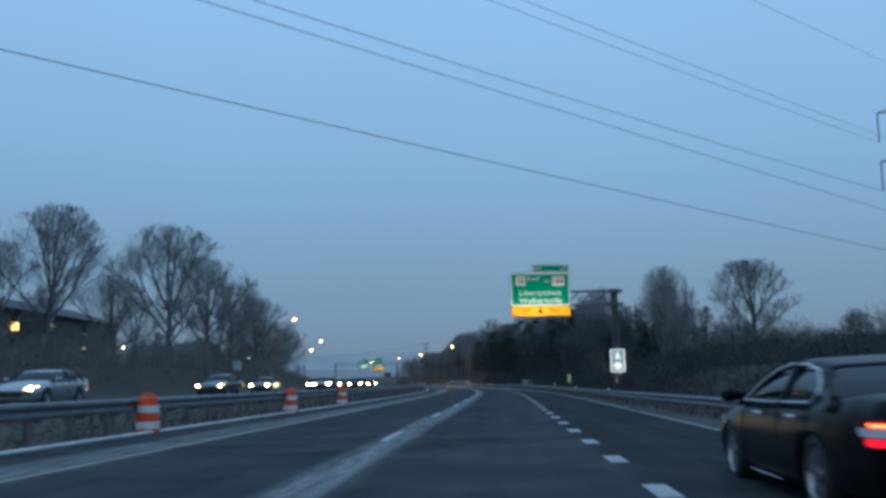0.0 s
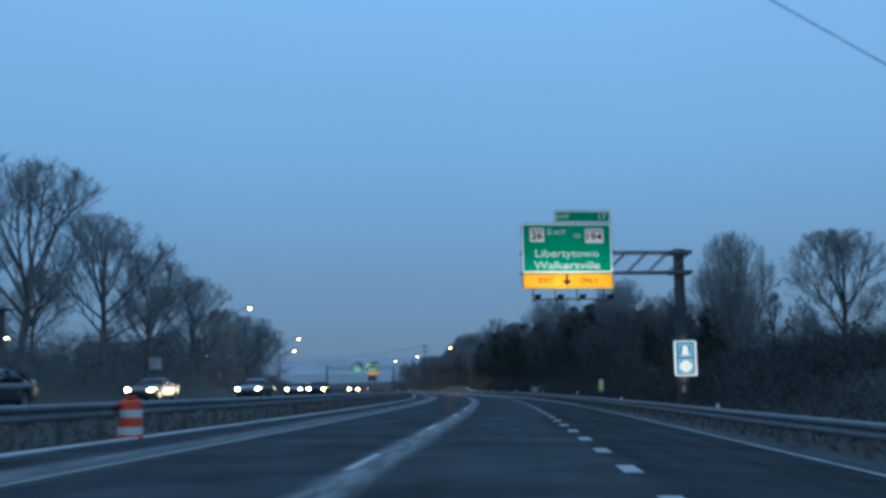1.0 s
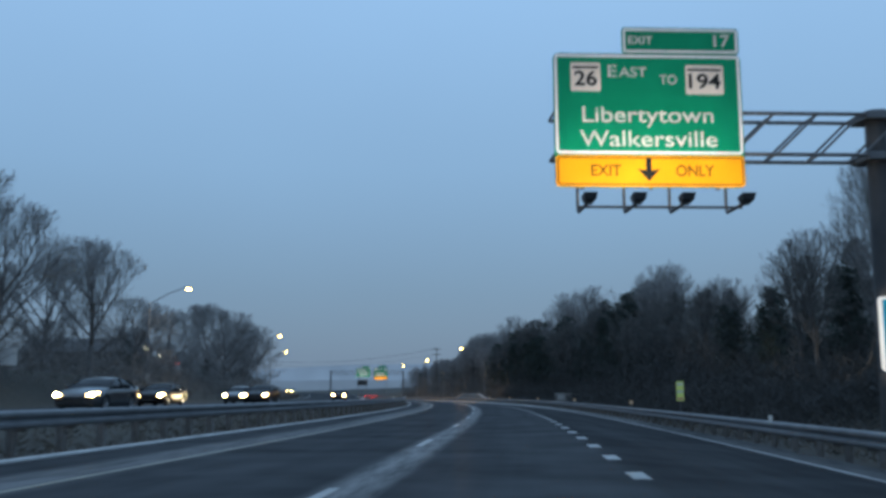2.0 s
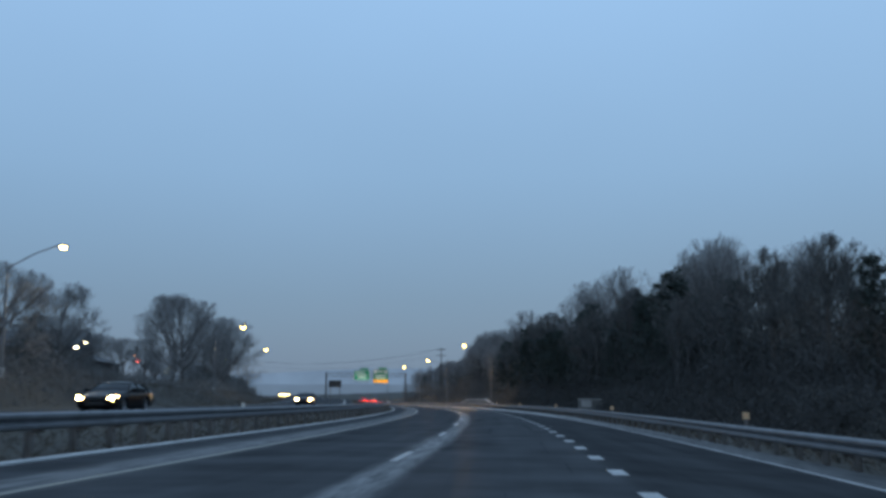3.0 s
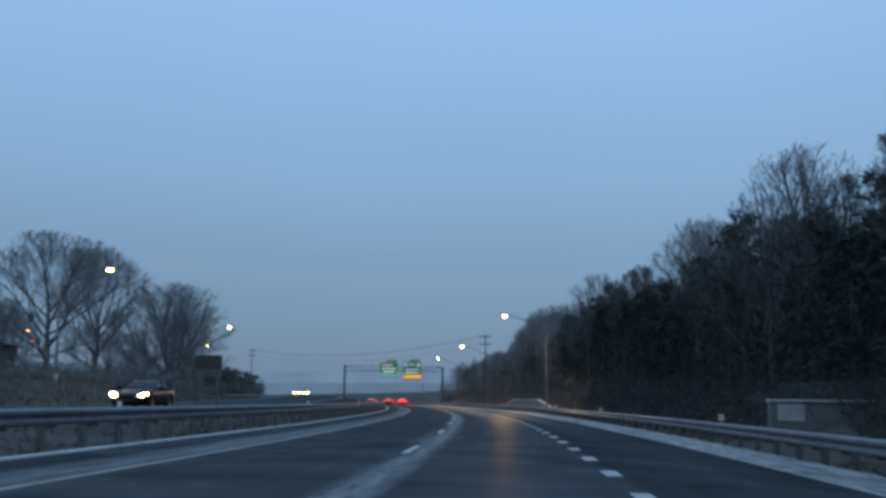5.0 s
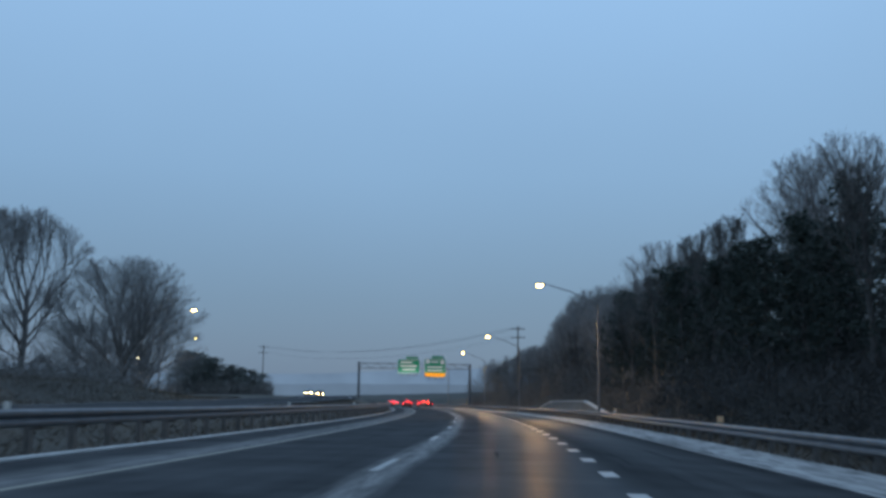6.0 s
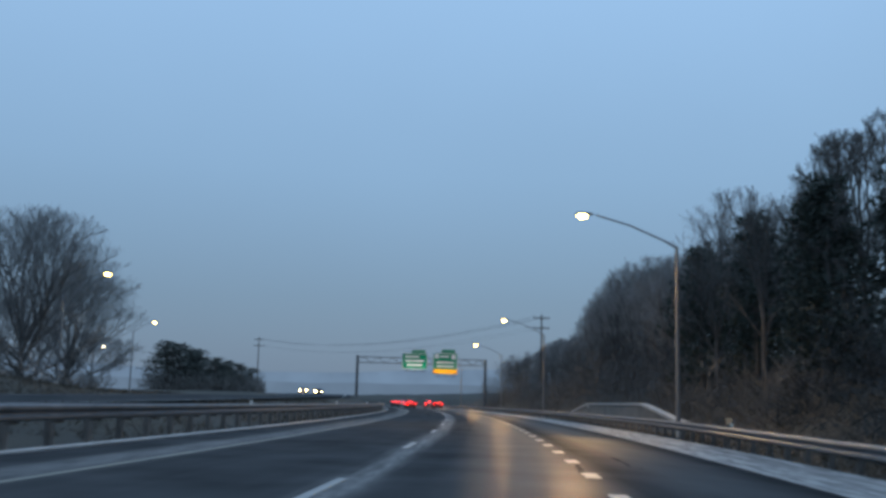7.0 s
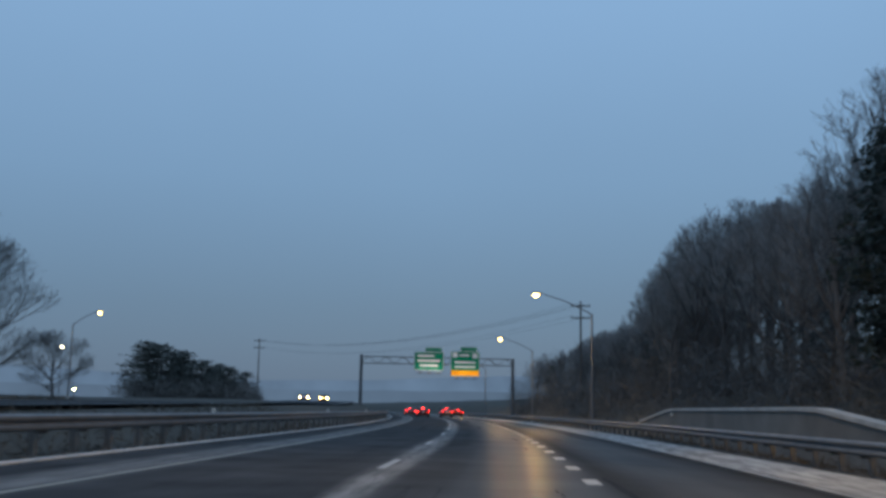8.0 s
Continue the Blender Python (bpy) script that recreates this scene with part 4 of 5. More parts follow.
s = 200.3 - 12.19 * 18
while s < 330:
    part("lane_dash", LONG_DASH, PAINT, road).matrix_basis = along(s, -2.06, 0.002)
    s += 12.19

# ---------------------------------------------------------------- lettering
def letters(text, size, width=None, bold=0.018):
    """A flat mesh of the text, centred, standing upright and read from -y."""
    cu = bpy.data.curves.new("letters", "FONT")
    cu.body, cu.size, cu.extrude, cu.align_x, cu.align_y = text, size, 0.004, "CENTER", "CENTER"
    cu.offset = size * bold
    ob = new("letters", cu)
    me = bpy.data.meshes.new_from_object(ob.evaluated_get(bpy.context.evaluated_depsgraph_get()))
    bpy.data.objects.remove(ob)
    bpy.data.curves.remove(cu)
    xs = [v.co.x for v in me.vertices]
    grow = width / (max(xs) - min(xs)) if width else 1.0
    shift = (max(xs) + min(xs)) / 2
    me.transform(pose(0, 0, 0, 90, 0, 0) @ Matrix.Diagonal((grow, 1, 1, 1)) @ Matrix.Translation((-shift, 0, 0)))
    me.name = "lettering"
    return me


def panel(w, h, depth, radius, steps_=5):
    """An upright board with rounded corners, its face towards -y, its corner at the origin."""
    loop = []
    for cx, cz, a0 in ((w - radius, radius, -90), (w - radius, h - radius, 0), (radius, h - radius, 90), (radius, radius, 180)):
        for i in range(steps_ + 1):
            a = radians(a0 + 90 * i / steps_)
            loop.append((cx + radius * math.cos(a), cz + radius * math.sin(a)))
    return Build().loft([[(x, y, z) for x, z in loop] for y in (0, depth)])


def rim(w, h, line, radius, depth=0.008, inset=0.03):
    """A thin border just inside a board's edge."""
    b = Build()
    loops = []
    for k in (inset, inset + line):
        r = max(radius - k, 0.01)
        loop = []
        for cx, cz, a0 in ((w - k - r, k + r, -90), (w - k - r, h - k - r, 0), (k + r, h - k - r, 90), (k + r, k + r, 180)):
            for i in range(6):
                a = radians(a0 + 18 * i)
                loop.append((cx + r * math.cos(a), cz + r * math.sin(a)))
        loops.append(loop)
    ring = [[(x, y, z) for x, z in loops[i]] for i, y in ((0, 0), (0, -depth), (1, -depth), (1, 0))]
    b.loft(ring, caps=False)
    return b


def shield(parent, x, z, w, h, text, size, text_w):
    sh = part("route_shield", panel(w, h, 0.012, 0.06), SIGN_BUFF, parent, "weathered pale route marker with black number")
    sh.location = (x, -0.052, z)
    t = part("lettering", letters(text, size, text_w), SIGN_BLACK, sh)
    t.location = (w / 2, -0.006, h * 0.42)
    bar = part("top_band", Build().box(0.06, -0.006, h - 0.16, w - 0.06, 0.0, h - 0.10), SIGN_BLACK, sh)
    return sh


# ---------------------------------------------------------------- overhead direction sign
def truss(b, x0, x1, z0, z1, y0, y1, bays, r=0.055):
    for z in (z0, z1):
        for y in (y0, y1):
            b.tube([(x0, y, z), (x1, y, z)], r, 8)
    w = (x1 - x0) / bays
    for i in range(bays + 1):
        x = x0 + w * i
        for y in (y0, y1):
            if i < bays:
                lo, hi = (z0, z1) if i % 2 == 0 or bays < 10 else (z1, z0)
                b.tube([(x, y, lo), (x + w, y, hi)], r * 0.62, 6)
        for z in (z0, z1):
            b.tube([(x, y0, z), (x, y1, z)], r * 0.55, 6)


# the arm is turned a little about its column
ARM = along(85.2, 0) @ pose(9.78, 0.5, 0, 0, 0, 7.0) @ Matrix.Translation((-9.78, -0.5, 0))
gantry = thing("sign_gantry", "grey steel cantilever gantry with trussed arm", "sign gantry", m=ARM)
GZ = ground_z(85, 9.8)
b = Build()
b.tube([(9.78, 0.5, GZ - 0.3), (9.78, 0.5, 4.0), (9.78, 0.5, 8.50)], [0.36, 0.32, 0.28], 20)
part("column", b, LAMP_POLE, gantry, "thick tapered grey column", shade=False)
b = Build()
b.disc((9.78, 0.5, 8.53), (0, 0, 1), 0.36, 0.06, 20)
part("column_cap", b, STEEL, gantry)
b = Build()
b.disc((9.78, 0.5, GZ + 0.03), (0, 0, 1), 0.62, 0.10, 20)
part("base_plate", b, STEEL, gantry)
b = Build()
truss(b, 0.9, 10.35, 7.26, 8.38, 0.06, 0.98, 8)
part("truss_arm", b, STEEL, gantry)
for z in (7.26, 8.38):
    part("collar", Build().box(9.30, 0.0, z - 0.10, 10.42, 1.05, z + 0.10, bevel=0.02), STEEL, gantry)

sign = thing("direction_sign", "green overhead exit sign with white lettering and yellow exit strip", "road sign", m=ARM @ Matrix.Translation((0.87, 0, 6.33)))
SW = 5.04
part("board", panel(SW, 3.62, 0.04, 0.16), SIGN_GREEN, sign).location = (0, -0.04, 0)
part("border", rim(SW, 2.76, 0.075, 0.14), SIGN_WHITE, sign, "white border line").location = (0, -0.042, 0.86)
strip_board = part("exit_strip", panel(SW - 0.03, 0.84, 0.012, 0.12), SIGN_YELLOW, sign, "yellow strip with black lettering and arrow")
strip_board.location = (0.015, -0.054, 0.01)
part("border", rim(SW - 0.06, 0.80, 0.03, 0.12), SIGN_BLACK, strip_board, "thin black border").location = (0.015, -0.001, 0.02)
for text, x, size, w in (("EXIT", 1.32, 0.42, 0.80), ("ONLY", 3.68, 0.42, 1.02)):
    part("lettering", letters(text, size, w), SIGN_FADED, strip_board, "faded black lettering").location = (x, -0.005, 0.42)
arrow = Build()
arrow.box(-0.07, 0, 0.0, 0.07, 0.008, 0.34)
n0 = len(arrow.v)
arrow.v += [(-0.30, 0, 0.06), (-0.30, 0.008, 0.06), (0, 0, -0.27), (0, 0.008, -0.27), (0.30, 0, 0.06), (0.30, 0.008, 0.06), (0, 0, 0.01), (0, 0.008, 0.01)]
arrow.f += [(n0, n0 + 2, n0 + 4, n0 + 6), (n0, n0 + 1, n0 + 3, n0 + 2), (n0 + 2, n0 + 3, n0 + 5, n0 + 4), (n0 + 4, n0 + 5, n0 + 7, n0 + 6), (n0 + 6, n0 + 7, n0 + 1, n0)]
part("arrow", arrow, SIGN_BLACK, strip_board, "black down arrow").location = (2.45, -0.009, 0.42)
shield(sign, 0.46, 2.58, 0.80, 0.78, "26", 0.56, 0.60)
shield(sign, 3.54, 2.52, 1.02, 0.80, "194", 0.56, 0.86)
for text, x, z, size, w in (("E", 1.58, 3.12, 0.46, 0.24), ("AST", 2.13, 3.10, 0.37, 0.74), ("TO", 3.07, 2.90, 0.36, 0.46), ("Libertytown", 2.50, 1.93, 0.60, 3.50), ("Walkersville", 2.50, 1.28, 0.60, 3.66)):
    part("lettering", letters(text, size, w, 0.004), SIGN_LETTER, sign).location = (x, -0.046, z)
tab = part("exit_tab", panel(3.16, 0.72, 0.04, 0.10), SIGN_GREEN, sign, "green exit number tab with white border")
tab.location = (1.86, -0.04, 3.63)
part("border", rim(3.16, 0.72, 0.065, 0.10), SIGN_WHITE, tab).location = (0, -0.002, 0)
part("lettering", letters("EXIT", 0.30, 0.66), SIGN_LETTER, tab).location = (0.50, -0.006, 0.36)
part("lettering", letters("17", 0.46, 0.44), SIGN_LETTER, tab).location = (2.70, -0.006, 0.36)
for x in (0.7, 2.52, 4.3):
    part("hanger", Build().box(x - 0.05, 0.0, -0.05, x + 0.05, 0.055, 3.6), STEEL, sign)
rail_b = Build()
rail_b.tube([(0.45, -0.55, -0.62), (4.72, -0.55, -0.62)], 0.035, 8)
part("lamp_rail", rail_b, SIGN_BACK, sign)
for x in (0.58, 1.80, 3.00, 4.50):
    br = Build()
    br.tube([(x, 0.03, 0.0), (x, 0.03, -0.56), (x, -0.06, -0.66), (x, -0.55, -0.66), (x, -1.45, -0.66)], 0.045, 6)
    arm = part("lamp_bracket", br, SIGN_BACK, sign)
    hood = Build()
    hood.loft([[(x + sx_ * w, y, z) for sx_, y, z in ((-1, y0, z0), (1, y0, z0), (1, y1, z1), (-1, y1, z1))] for w, y0, z0, y1, z1 in ((0.07, -1.60, -0.70, -1.38, -0.72), (0.14, -1.66, -0.62, -1.32, -0.64), (0.17, -1.70, -0.46, -1.30, -0.52))])
    part("luminaire", hood, SIGN_BACK, arm, "dark tapered sign light housing")
    part("lens", Build().box(x - 0.12, -1.62, -0.54, x + 0.12, -1.40, -0.532), SIGN_LAMP, arm)
    # This light stands in for headlight beams thrown back by the board.
    la = bpy.data.lights.new("sign_light", "AREA")
    la.energy, la.size, la.color = 40, 0.30, (1.0, 0.95, 0.86)
    lo = new("sign_light", la)
    base = ARM @ Matrix.Translation((0.87, 0, 6.33))
    lo.matrix_world = look(base @ Vector((x, -1.50, -0.40)), base @ Vector((x, -0.05, 3.4)))

# blue service sign in front of the column
service = thing("service_sign", "blue service sign with pale border and two symbols", "road sign", m=along(84.6, 9.12, 1.52))
part("board", panel(1.21, 1.90, 0.035, 0.10), SIGN_WHITE, service, "white backing with rounded corners")
bp_ = part("blue_panel", panel(0.98, 1.74, 0.010, 0.03), SIGN_BLUE, service)
bp_.location = (0.115, -0.011, 0.08)
up_ = part("upper_panel", panel(0.70, 0.66, 0.008, 0.02), SIGN_PALE_BLUE, service, "pale blue square with white rim")
up_.location = (0.255, -0.020, 1.03)
part("border", rim(0.70, 0.66, 0.036, 0.03, inset=0.005), SIGN_WHITE, up_).location = (0, -0.001, 0)
bell = Build()
bell.loft([[(x, y, z) for x, z in ((0.11, 0.09), (0.59, 0.09), (0.53, 0.22), (0.49, 0.52), (0.42, 0.59), (0.28, 0.59), (0.21, 0.52), (0.17, 0.22))] for y in (-0.012, 0)])
part("symbol", bell, SIGN_CREAM, up_, "cream bell-shaped symbol")
low_ = part("lower_panel", panel(0.76, 0.74, 0.008, 0.02), SIGN_PALE_BLUE, service, "pale blue square with white rim")
low_.location = (0.225, -0.020, 0.16)
part("border", rim(0.76, 0.74, 0.036, 0.03, inset=0.005), SIGN_WHITE, low_).location = (0, -0.001, 0)
oval = Build()
oval.loft([[(0.38 + 0.33 * math.cos(a), y, 0.37 + 0.31 * math.sin(a)) for a in np.linspace(0, 2 * math.pi, 25)[:-1]] for y in (-0.012, 0)])
part("symbol", oval, SIGN_CREAM, low_, "cream oval symbol")
part("bracket", Build().box(0.2, 0.035, 0.3, 1.0, 0.22, 0.42), STEEL, service)
part("bracket", Build().box(0.2, 0.035, 1.4, 1.0, 0.22, 1.52), STEEL, service)
part("marker", Build().box(0.36, -0.01, -0.86, 0.55, 0.01, -0.50, bevel=0.004), SALMON, service, "small salmon reflector plate")
part("marker_strap", Build().box(0.42, 0.01, -0.70, 0.49, 0.62, -0.66), STEEL, service)


# ---------------------------------------------------------------- street lamps
def street_lamp(s, pole_o, head_o, head_z, glow_mat, label, energy, colour, throw=0.0):
    """Lamp on a curved arm; its lens throws more light along the road than across it."""
    gz = ground_z(s, pole_o)
    lamp = thing("street_lamp", label, "street lamp", "street lamps", m=along(s, pole_o, gz))
    h, reach = head_z - gz, head_o - pole_o
    bend_z = h - 1.4
    part("base", Build().disc((0, 0, 0.25), (0, 0, 1), 0.19, 0.7, 12), CURB, lamp)
    part("pole", Build().tube([(0, 0, 0.3), (0, 0, bend_z * 0.5), (0, 0, bend_z)], [0.115, 0.09, 0.065], 12), POLE_GREY, lamp, shade=False)
    pts = [(0, 0, bend_z - 0.05), (reach * 0.12, 0, bend_z + 0.25), (reach * 0.5, 0, bend_z + 0.95), (reach * 0.88, 0, h + 0.02)]
    part("arm", Build().tube(pts, [0.05, 0.045, 0.04, 0.035], 8), POLE_GREY, lamp)
    k = 1 if reach > 0 else -1
    hd = Build()
    rings = []
    for x, w, t in ((-0.42, 0.07, 0.05), (-0.2, 0.15, 0.09), (0.1, 0.19, 0.10), (0.34, 0.15, 0.08), (0.42, 0.06, 0.04)):
        rings.append([(reach + k * x, w * math.cos(a), h + 0.04 + t * max(math.sin(a), -0.35)) for a in np.linspace(0, 2 * math.pi, 13)[:-1]])
    hd.loft(rings)
    head = part("lamp_head", hd, STEEL, lamp)
    ln = Build()
    ln.loft([[(reach + k * (0.1 + 0.23 * r * math.cos(a)), 0.17 * r * math.sin(a), h - z) for a in np.linspace(0, 2 * math.pi, 15)[:-1]] for r, z in ((1.0, 0.0), (0.9, 0.09), (0.5, 0.15), (0.05, 0.17))])
    part("lens", ln, glow_mat, head, "glowing lamp lens")
    at = along(s, pole_o, gz) @ Vector((reach + k * 0.1, 0, h - 0.26))
    down = along(s, pole_o, gz).to_3x3()
    for share, wide, aim in [(1.0, 164, (0, 0.001, -1))] + ([(throw, 62, (0, -1, -0.36)), (throw, 62, (0, 1, -0.36))] if throw else []):
        la = bpy.data.lights.new("street_light", "SPOT")
        la.energy, la.spot_size, la.spot_blend, la.shadow_soft_size, la.color = energy * share, radians(wide), 0.6, 0.2, colour
        lo = new("street_light", la)
        lo.matrix_world = look(at, at + down @ Vector(aim))
    return lamp


WARM, PALE = (1.0, 0.63, 0.25), (1.0, 0.85, 0.62)
for s, po, ho_, hz in ((248.4, 8.5, 4.28, 9.73), (306.4, 8.3, 4.26, 9.6), (357, 9.3, 5.4, 9.85), (412, 9.3, 5.4, 9.8)):
    street_lamp(s, po, ho_, hz, LAMP_WARM, "tall grey street lamp with lit warm head", 1900, WARM, 1.35)
for s, po, ho_, hz in ((149.4, -31.0, -27.6, 10.75), (218.7, -31.0, -27.6, 10.4), (283.4, -33.0, -29.7, 10.6), (347.2, -44.0, -41.2, 11.2)):
    street_lamp(s, po, ho_, hz, LAMP_WARM, "tall street lamp with lit head beyond the oncoming lanes", 600, PALE)


# ---------------------------------------------------------------- parapet and headwall behind the verge rail
def parapet():
    b = Build()
    prof = ((251.5, 0.40), (253, 0.46), (262, 1.22), (264, 1.26), (283.5, 1.26), (285, 1.22), (293.5, 0.55))
    def rows(o0, o1, z0, lift0, lift1):
        rings = []
        for s, z in prof:
            rings.append([spot(s, o0, z0 if lift0 is None else z + lift0), spot(s, o1, z0 if lift0 is None else z + lift0), spot(s, o1, z + lift1), spot(s, o0, z + lift1)])
        return rings
    b.loft(rows(9.35, 9.62, -0.7, None, -0.10))
    c = Build()
    c.loft(rows(9.27, 9.70, 0, -0.10, 0.03))
    return b, c


wall_b, cope_b = parapet()
wall = thing("parapet_wall", "low grey concrete parapet with pale coping and sloping ends", "wall")
part("wall_face", wall_b, WALL, wall)
part("coping", cope_b, CURB, wall, "pale concrete coping")
part("marker", Build().box(-0.05, -0.01, 0, 0.05, 0.01, 0.14), DRUM_WHITE, wall, "small pale reflector").matrix_basis = along(283.5, 9.2, 0.92)

head = thing("culvert_headwall", "low weathered concrete headwall at the foot of the wood", "wall", m=along(181.4, 9.6, 0.14))
part("wall_face", Build().box(0.0, 0.0, -0.9, 3.9, 0.4, 0.92, bevel=0.03), WALL, head)
part("cap", Build().box(-0.04, -0.05, 0.924, 3.94, 0.42, 1.01, bevel=0.02), CURB, head, "pale concrete cap")
part("pale_patch", Build().box(0.25, -0.012, 0.25, 1.2, -0.002, 0.85, bevel=0.004), CURB, head, "pale repaired patch")

# ---------------------------------------------------------------- delineators and small signs
post_d = thing("marker_post", "lime and white reflective marker board on a thin post", "marker post", m=along(103.7, 7.32, ground_z(104, 7.32)))
part("post", Build().tube([(0, 0.03, -0.3), (0, 0.03, 1.80)], 0.03, 6), STEEL, post_d)
board_ = part("board", panel(0.32, 0.85, 0.012, 0.03), LIME, post_d)
board_.location = (-0.16, -0.012, 1.05)
for z, mat in ((0.05, SALMON), (0.36, DRUM_WHITE), (0.68, DRUM_WHITE)):
    part("stripe", Build().box(0.03, -0.004, z, 0.29, -0.001, z + 0.09), mat, board_)
for s, o, h in ((116.7, 6.95, 0.86), (147.2, 6.95, 0.86), (177.6, 6.95, 0.86), (207.0, 6.95, 0.86), (236.5, 7.75, 0.95)):
    d = thing("delineator", "slim verge post with a small peach reflector", "marker post", "verge delineators", m=along(s, o, ground_z(s, o)))
    part("post", Build().box(-0.04, -0.012, -0.3, 0.04, 0.012, h, bevel=0.004), POST, d)
    part("reflector", Build().box(-0.10, -0.026, h - 0.06, 0.10, -0.010, h + 0.14, bevel=0.005), PEACH, d)

back = thing("roadside_sign", "dark back of a small sign on two posts in the reserve", "road sign", m=along(194.5, -14.2, far_road_z(194) - 0.05))
part("board", panel(1.35, 0.72, 0.03, 0.04), SIGN_BACK, back).location = (-0.68, 0, 2.0)
for x in (-0.5, 0.5):
    part("post", Build().box(x - 0.045, 0.03, -0.3, x + 0.045, 0.10, 2.7), STEEL, back)
white = thing("roadside_sign", "small pale square sign on a post beside the oncoming lanes", "road sign", m=along(118, -30.0, ground_z(118, -30.0)))
part("board", panel(1.3, 1.05, 0.03, 0.08), SIGN_WHITE, white).location = (-0.65, 0, 0.9)
part("post", Build().tube([(0, 0.05, -0.3), (0, 0.05, 1.8)], 0.03, 6), STEEL, white)

# ---------------------------------------------------------------- traffic drums
def drum(s, o):
    d = thing("traffic_drum", "orange and white striped traffic drum on a black base", "traffic drum", "traffic drums", m=along(s, o, ground_z(s, o) + 0.09))
    part("base", Build().disc((0, 0, 0.04), (0, 0, 1), 0.36, 0.10, 20), RUBBER, d, "black rubber base ring")
    levels = ((0.06, 0.285), (0.24, 0.275), (0.25, 0.265), (0.42, 0.262), (0.43, 0.255), (0.60, 0.25), (0.61, 0.243), (0.78, 0.24), (0.79, 0.233), (0.95, 0.225), (0.985, 0.19))
    body = part("body", Build().tube([(0, 0, z) for z, r in levels], [r for z, r in levels], 20), ORANGE, d, "bright orange plastic body")
    for z0, r0 in ((0.25, 0.266), (0.61, 0.245)):
        part("white_band", Build().tube([(0, 0, z0 + 0.005), (0, 0, z0 + 0.165)], [r0 + 0.003, r0], 20, caps=False), DRUM_WHITE, d, "white reflective band")
    part("handle", Build().tube([(-0.12, 0, 0.98), (-0.10, 0, 1.05), (0.10, 0, 1.05), (0.12, 0, 0.98)], 0.018, 6), ORANGE, d)


for s in (22.7, 38.4, 50.6):
    drum(s, -8.12 if s < 30 else -8.16)


# ---------------------------------------------------------------- vehicles
def section(w, zb, zm, zt, crown, lower=0.86):
    """Half outlines of a body, mirrored to a closed ring."""
    half = [(w * lower, zb), (w * 0.97, zb + 0.10), (w, zb + 0.28), (w, zm), (w * 0.975, zm + (zt - zm) * 0.6), (w * 0.92, zt), (w * 0.6, zt + crown * 0.7), (0.0, zt + crown)]
    left = [(-x, z) for x, z in half[:-1]]
    return [(0.0, zb)] + half + left[::-1]


BODY_ROWS = ((2.42, 0.62, 0.30, 0.42, 0.56, 0.02), (2.36, 0.76, 0.22, 0.48, 0.64, 0.03), (2.15, 0.85, 0.18, 0.55, 0.72, 0.04), (1.75, 0.895, 0.18, 0.62, 0.80, 0.05), (1.25, 0.91, 0.18, 0.66, 0.88, 0.06),
             (0.85, 0.915, 0.18, 0.68, 0.93, 0.05), (0.0, 0.915, 0.18, 0.70, 0.95, 0.0), (-1.0, 0.915, 0.18, 0.72, 0.98, 0.0), (-1.55, 0.91, 0.18, 0.74, 1.01, 0.04), (-2.05, 0.885, 0.20, 0.76, 1.02, 0.05),
             (-2.42, 0.83, 0.26, 0.72, 1.00, 0.04), (-2.56, 0.76, 0.34, 0.64, 0.95, 0.03), (-2.59, 0.70, 0.40, 0.58, 0.88, 0.02))
CABIN = ((1.02, 0.90), (0.55, 1.14), (0.15, 1.30), (-0.30, 1.365), (-0.85, 1.355), (-1.25, 1.29), (-1.60, 1.15), (-1.90, 1.00))


def cabin_ring(y, top, shrink=0.0):
    """Glass house cross-section at y."""
    f = min(max((top - 0.93) / 0.52, 0), 1)
    wb, wt_ = 0.885 - shrink, (0.885 - 0.27 * f) - shrink
    mid = [(wb, 0.90), (wb + (wt_ - wb) * 0.55, 0.90 + (top - 0.90) * 0.55), (wt_, top - 0.06 * f), (wt_ - 0.12, top - 0.01), (0, top + 0.02 * f)]
    return [(x, y, z) for x, z in mid] + [(-x, y, z) for x, z in reversed(mid[:-1])]


def wheel_meshes():
    tyre, rim_b = Build(), Build()
    prof = [(-0.105, 0.225), (-0.115, 0.27), (-0.10, 0.32), (-0.06, 0.335), (0.06, 0.335), (0.10, 0.32), (0.115, 0.27), (0.105, 0.225)]
    n = 28
    tyre.loft([[(x, r * math.cos(2 * math.pi * i / n), r * math.sin(2 * math.pi * i / n)) for i in range(n)] for x, r in prof], caps=False)
    rim_b.loft([[(x, r * math.cos(2 * math.pi * i / n), r * math.sin(2 * math.pi * i / n)) for i in range(n)] for x, r in ((0.10, 0.228), (0.06, 0.212), (-0.06, 0.20), (-0.10, 0.228))], caps=False)
    rim_b.disc((0.07, 0, 0), (1, 0, 0), 0.055, 0.05, 14)
    for i in range(10):
        a = 2 * math.pi * (i // 2) / 5 + (0.16 if i % 2 else -0.16)
        c, s_ = math.cos(a), math.sin(a)
        m = Matrix.Rotation(a, 4, "X")
        rim_b.box(0.055, -0.022, 0.03, 0.085, 0.022, 0.215, m)
    hub = Build().disc((0.0, 0, 0), (1, 0, 0), 0.20, 0.03, 20)
    return tyre.mesh("tyre", True), rim_b.mesh("rim"), hub.mesh("brake_disc")


TYRE, RIM, HUB = wheel_meshes()
TYRE.materials.append(RUBBER)
RIM.materials.append(ALLOY)
HUB.materials.append(RUBBER)


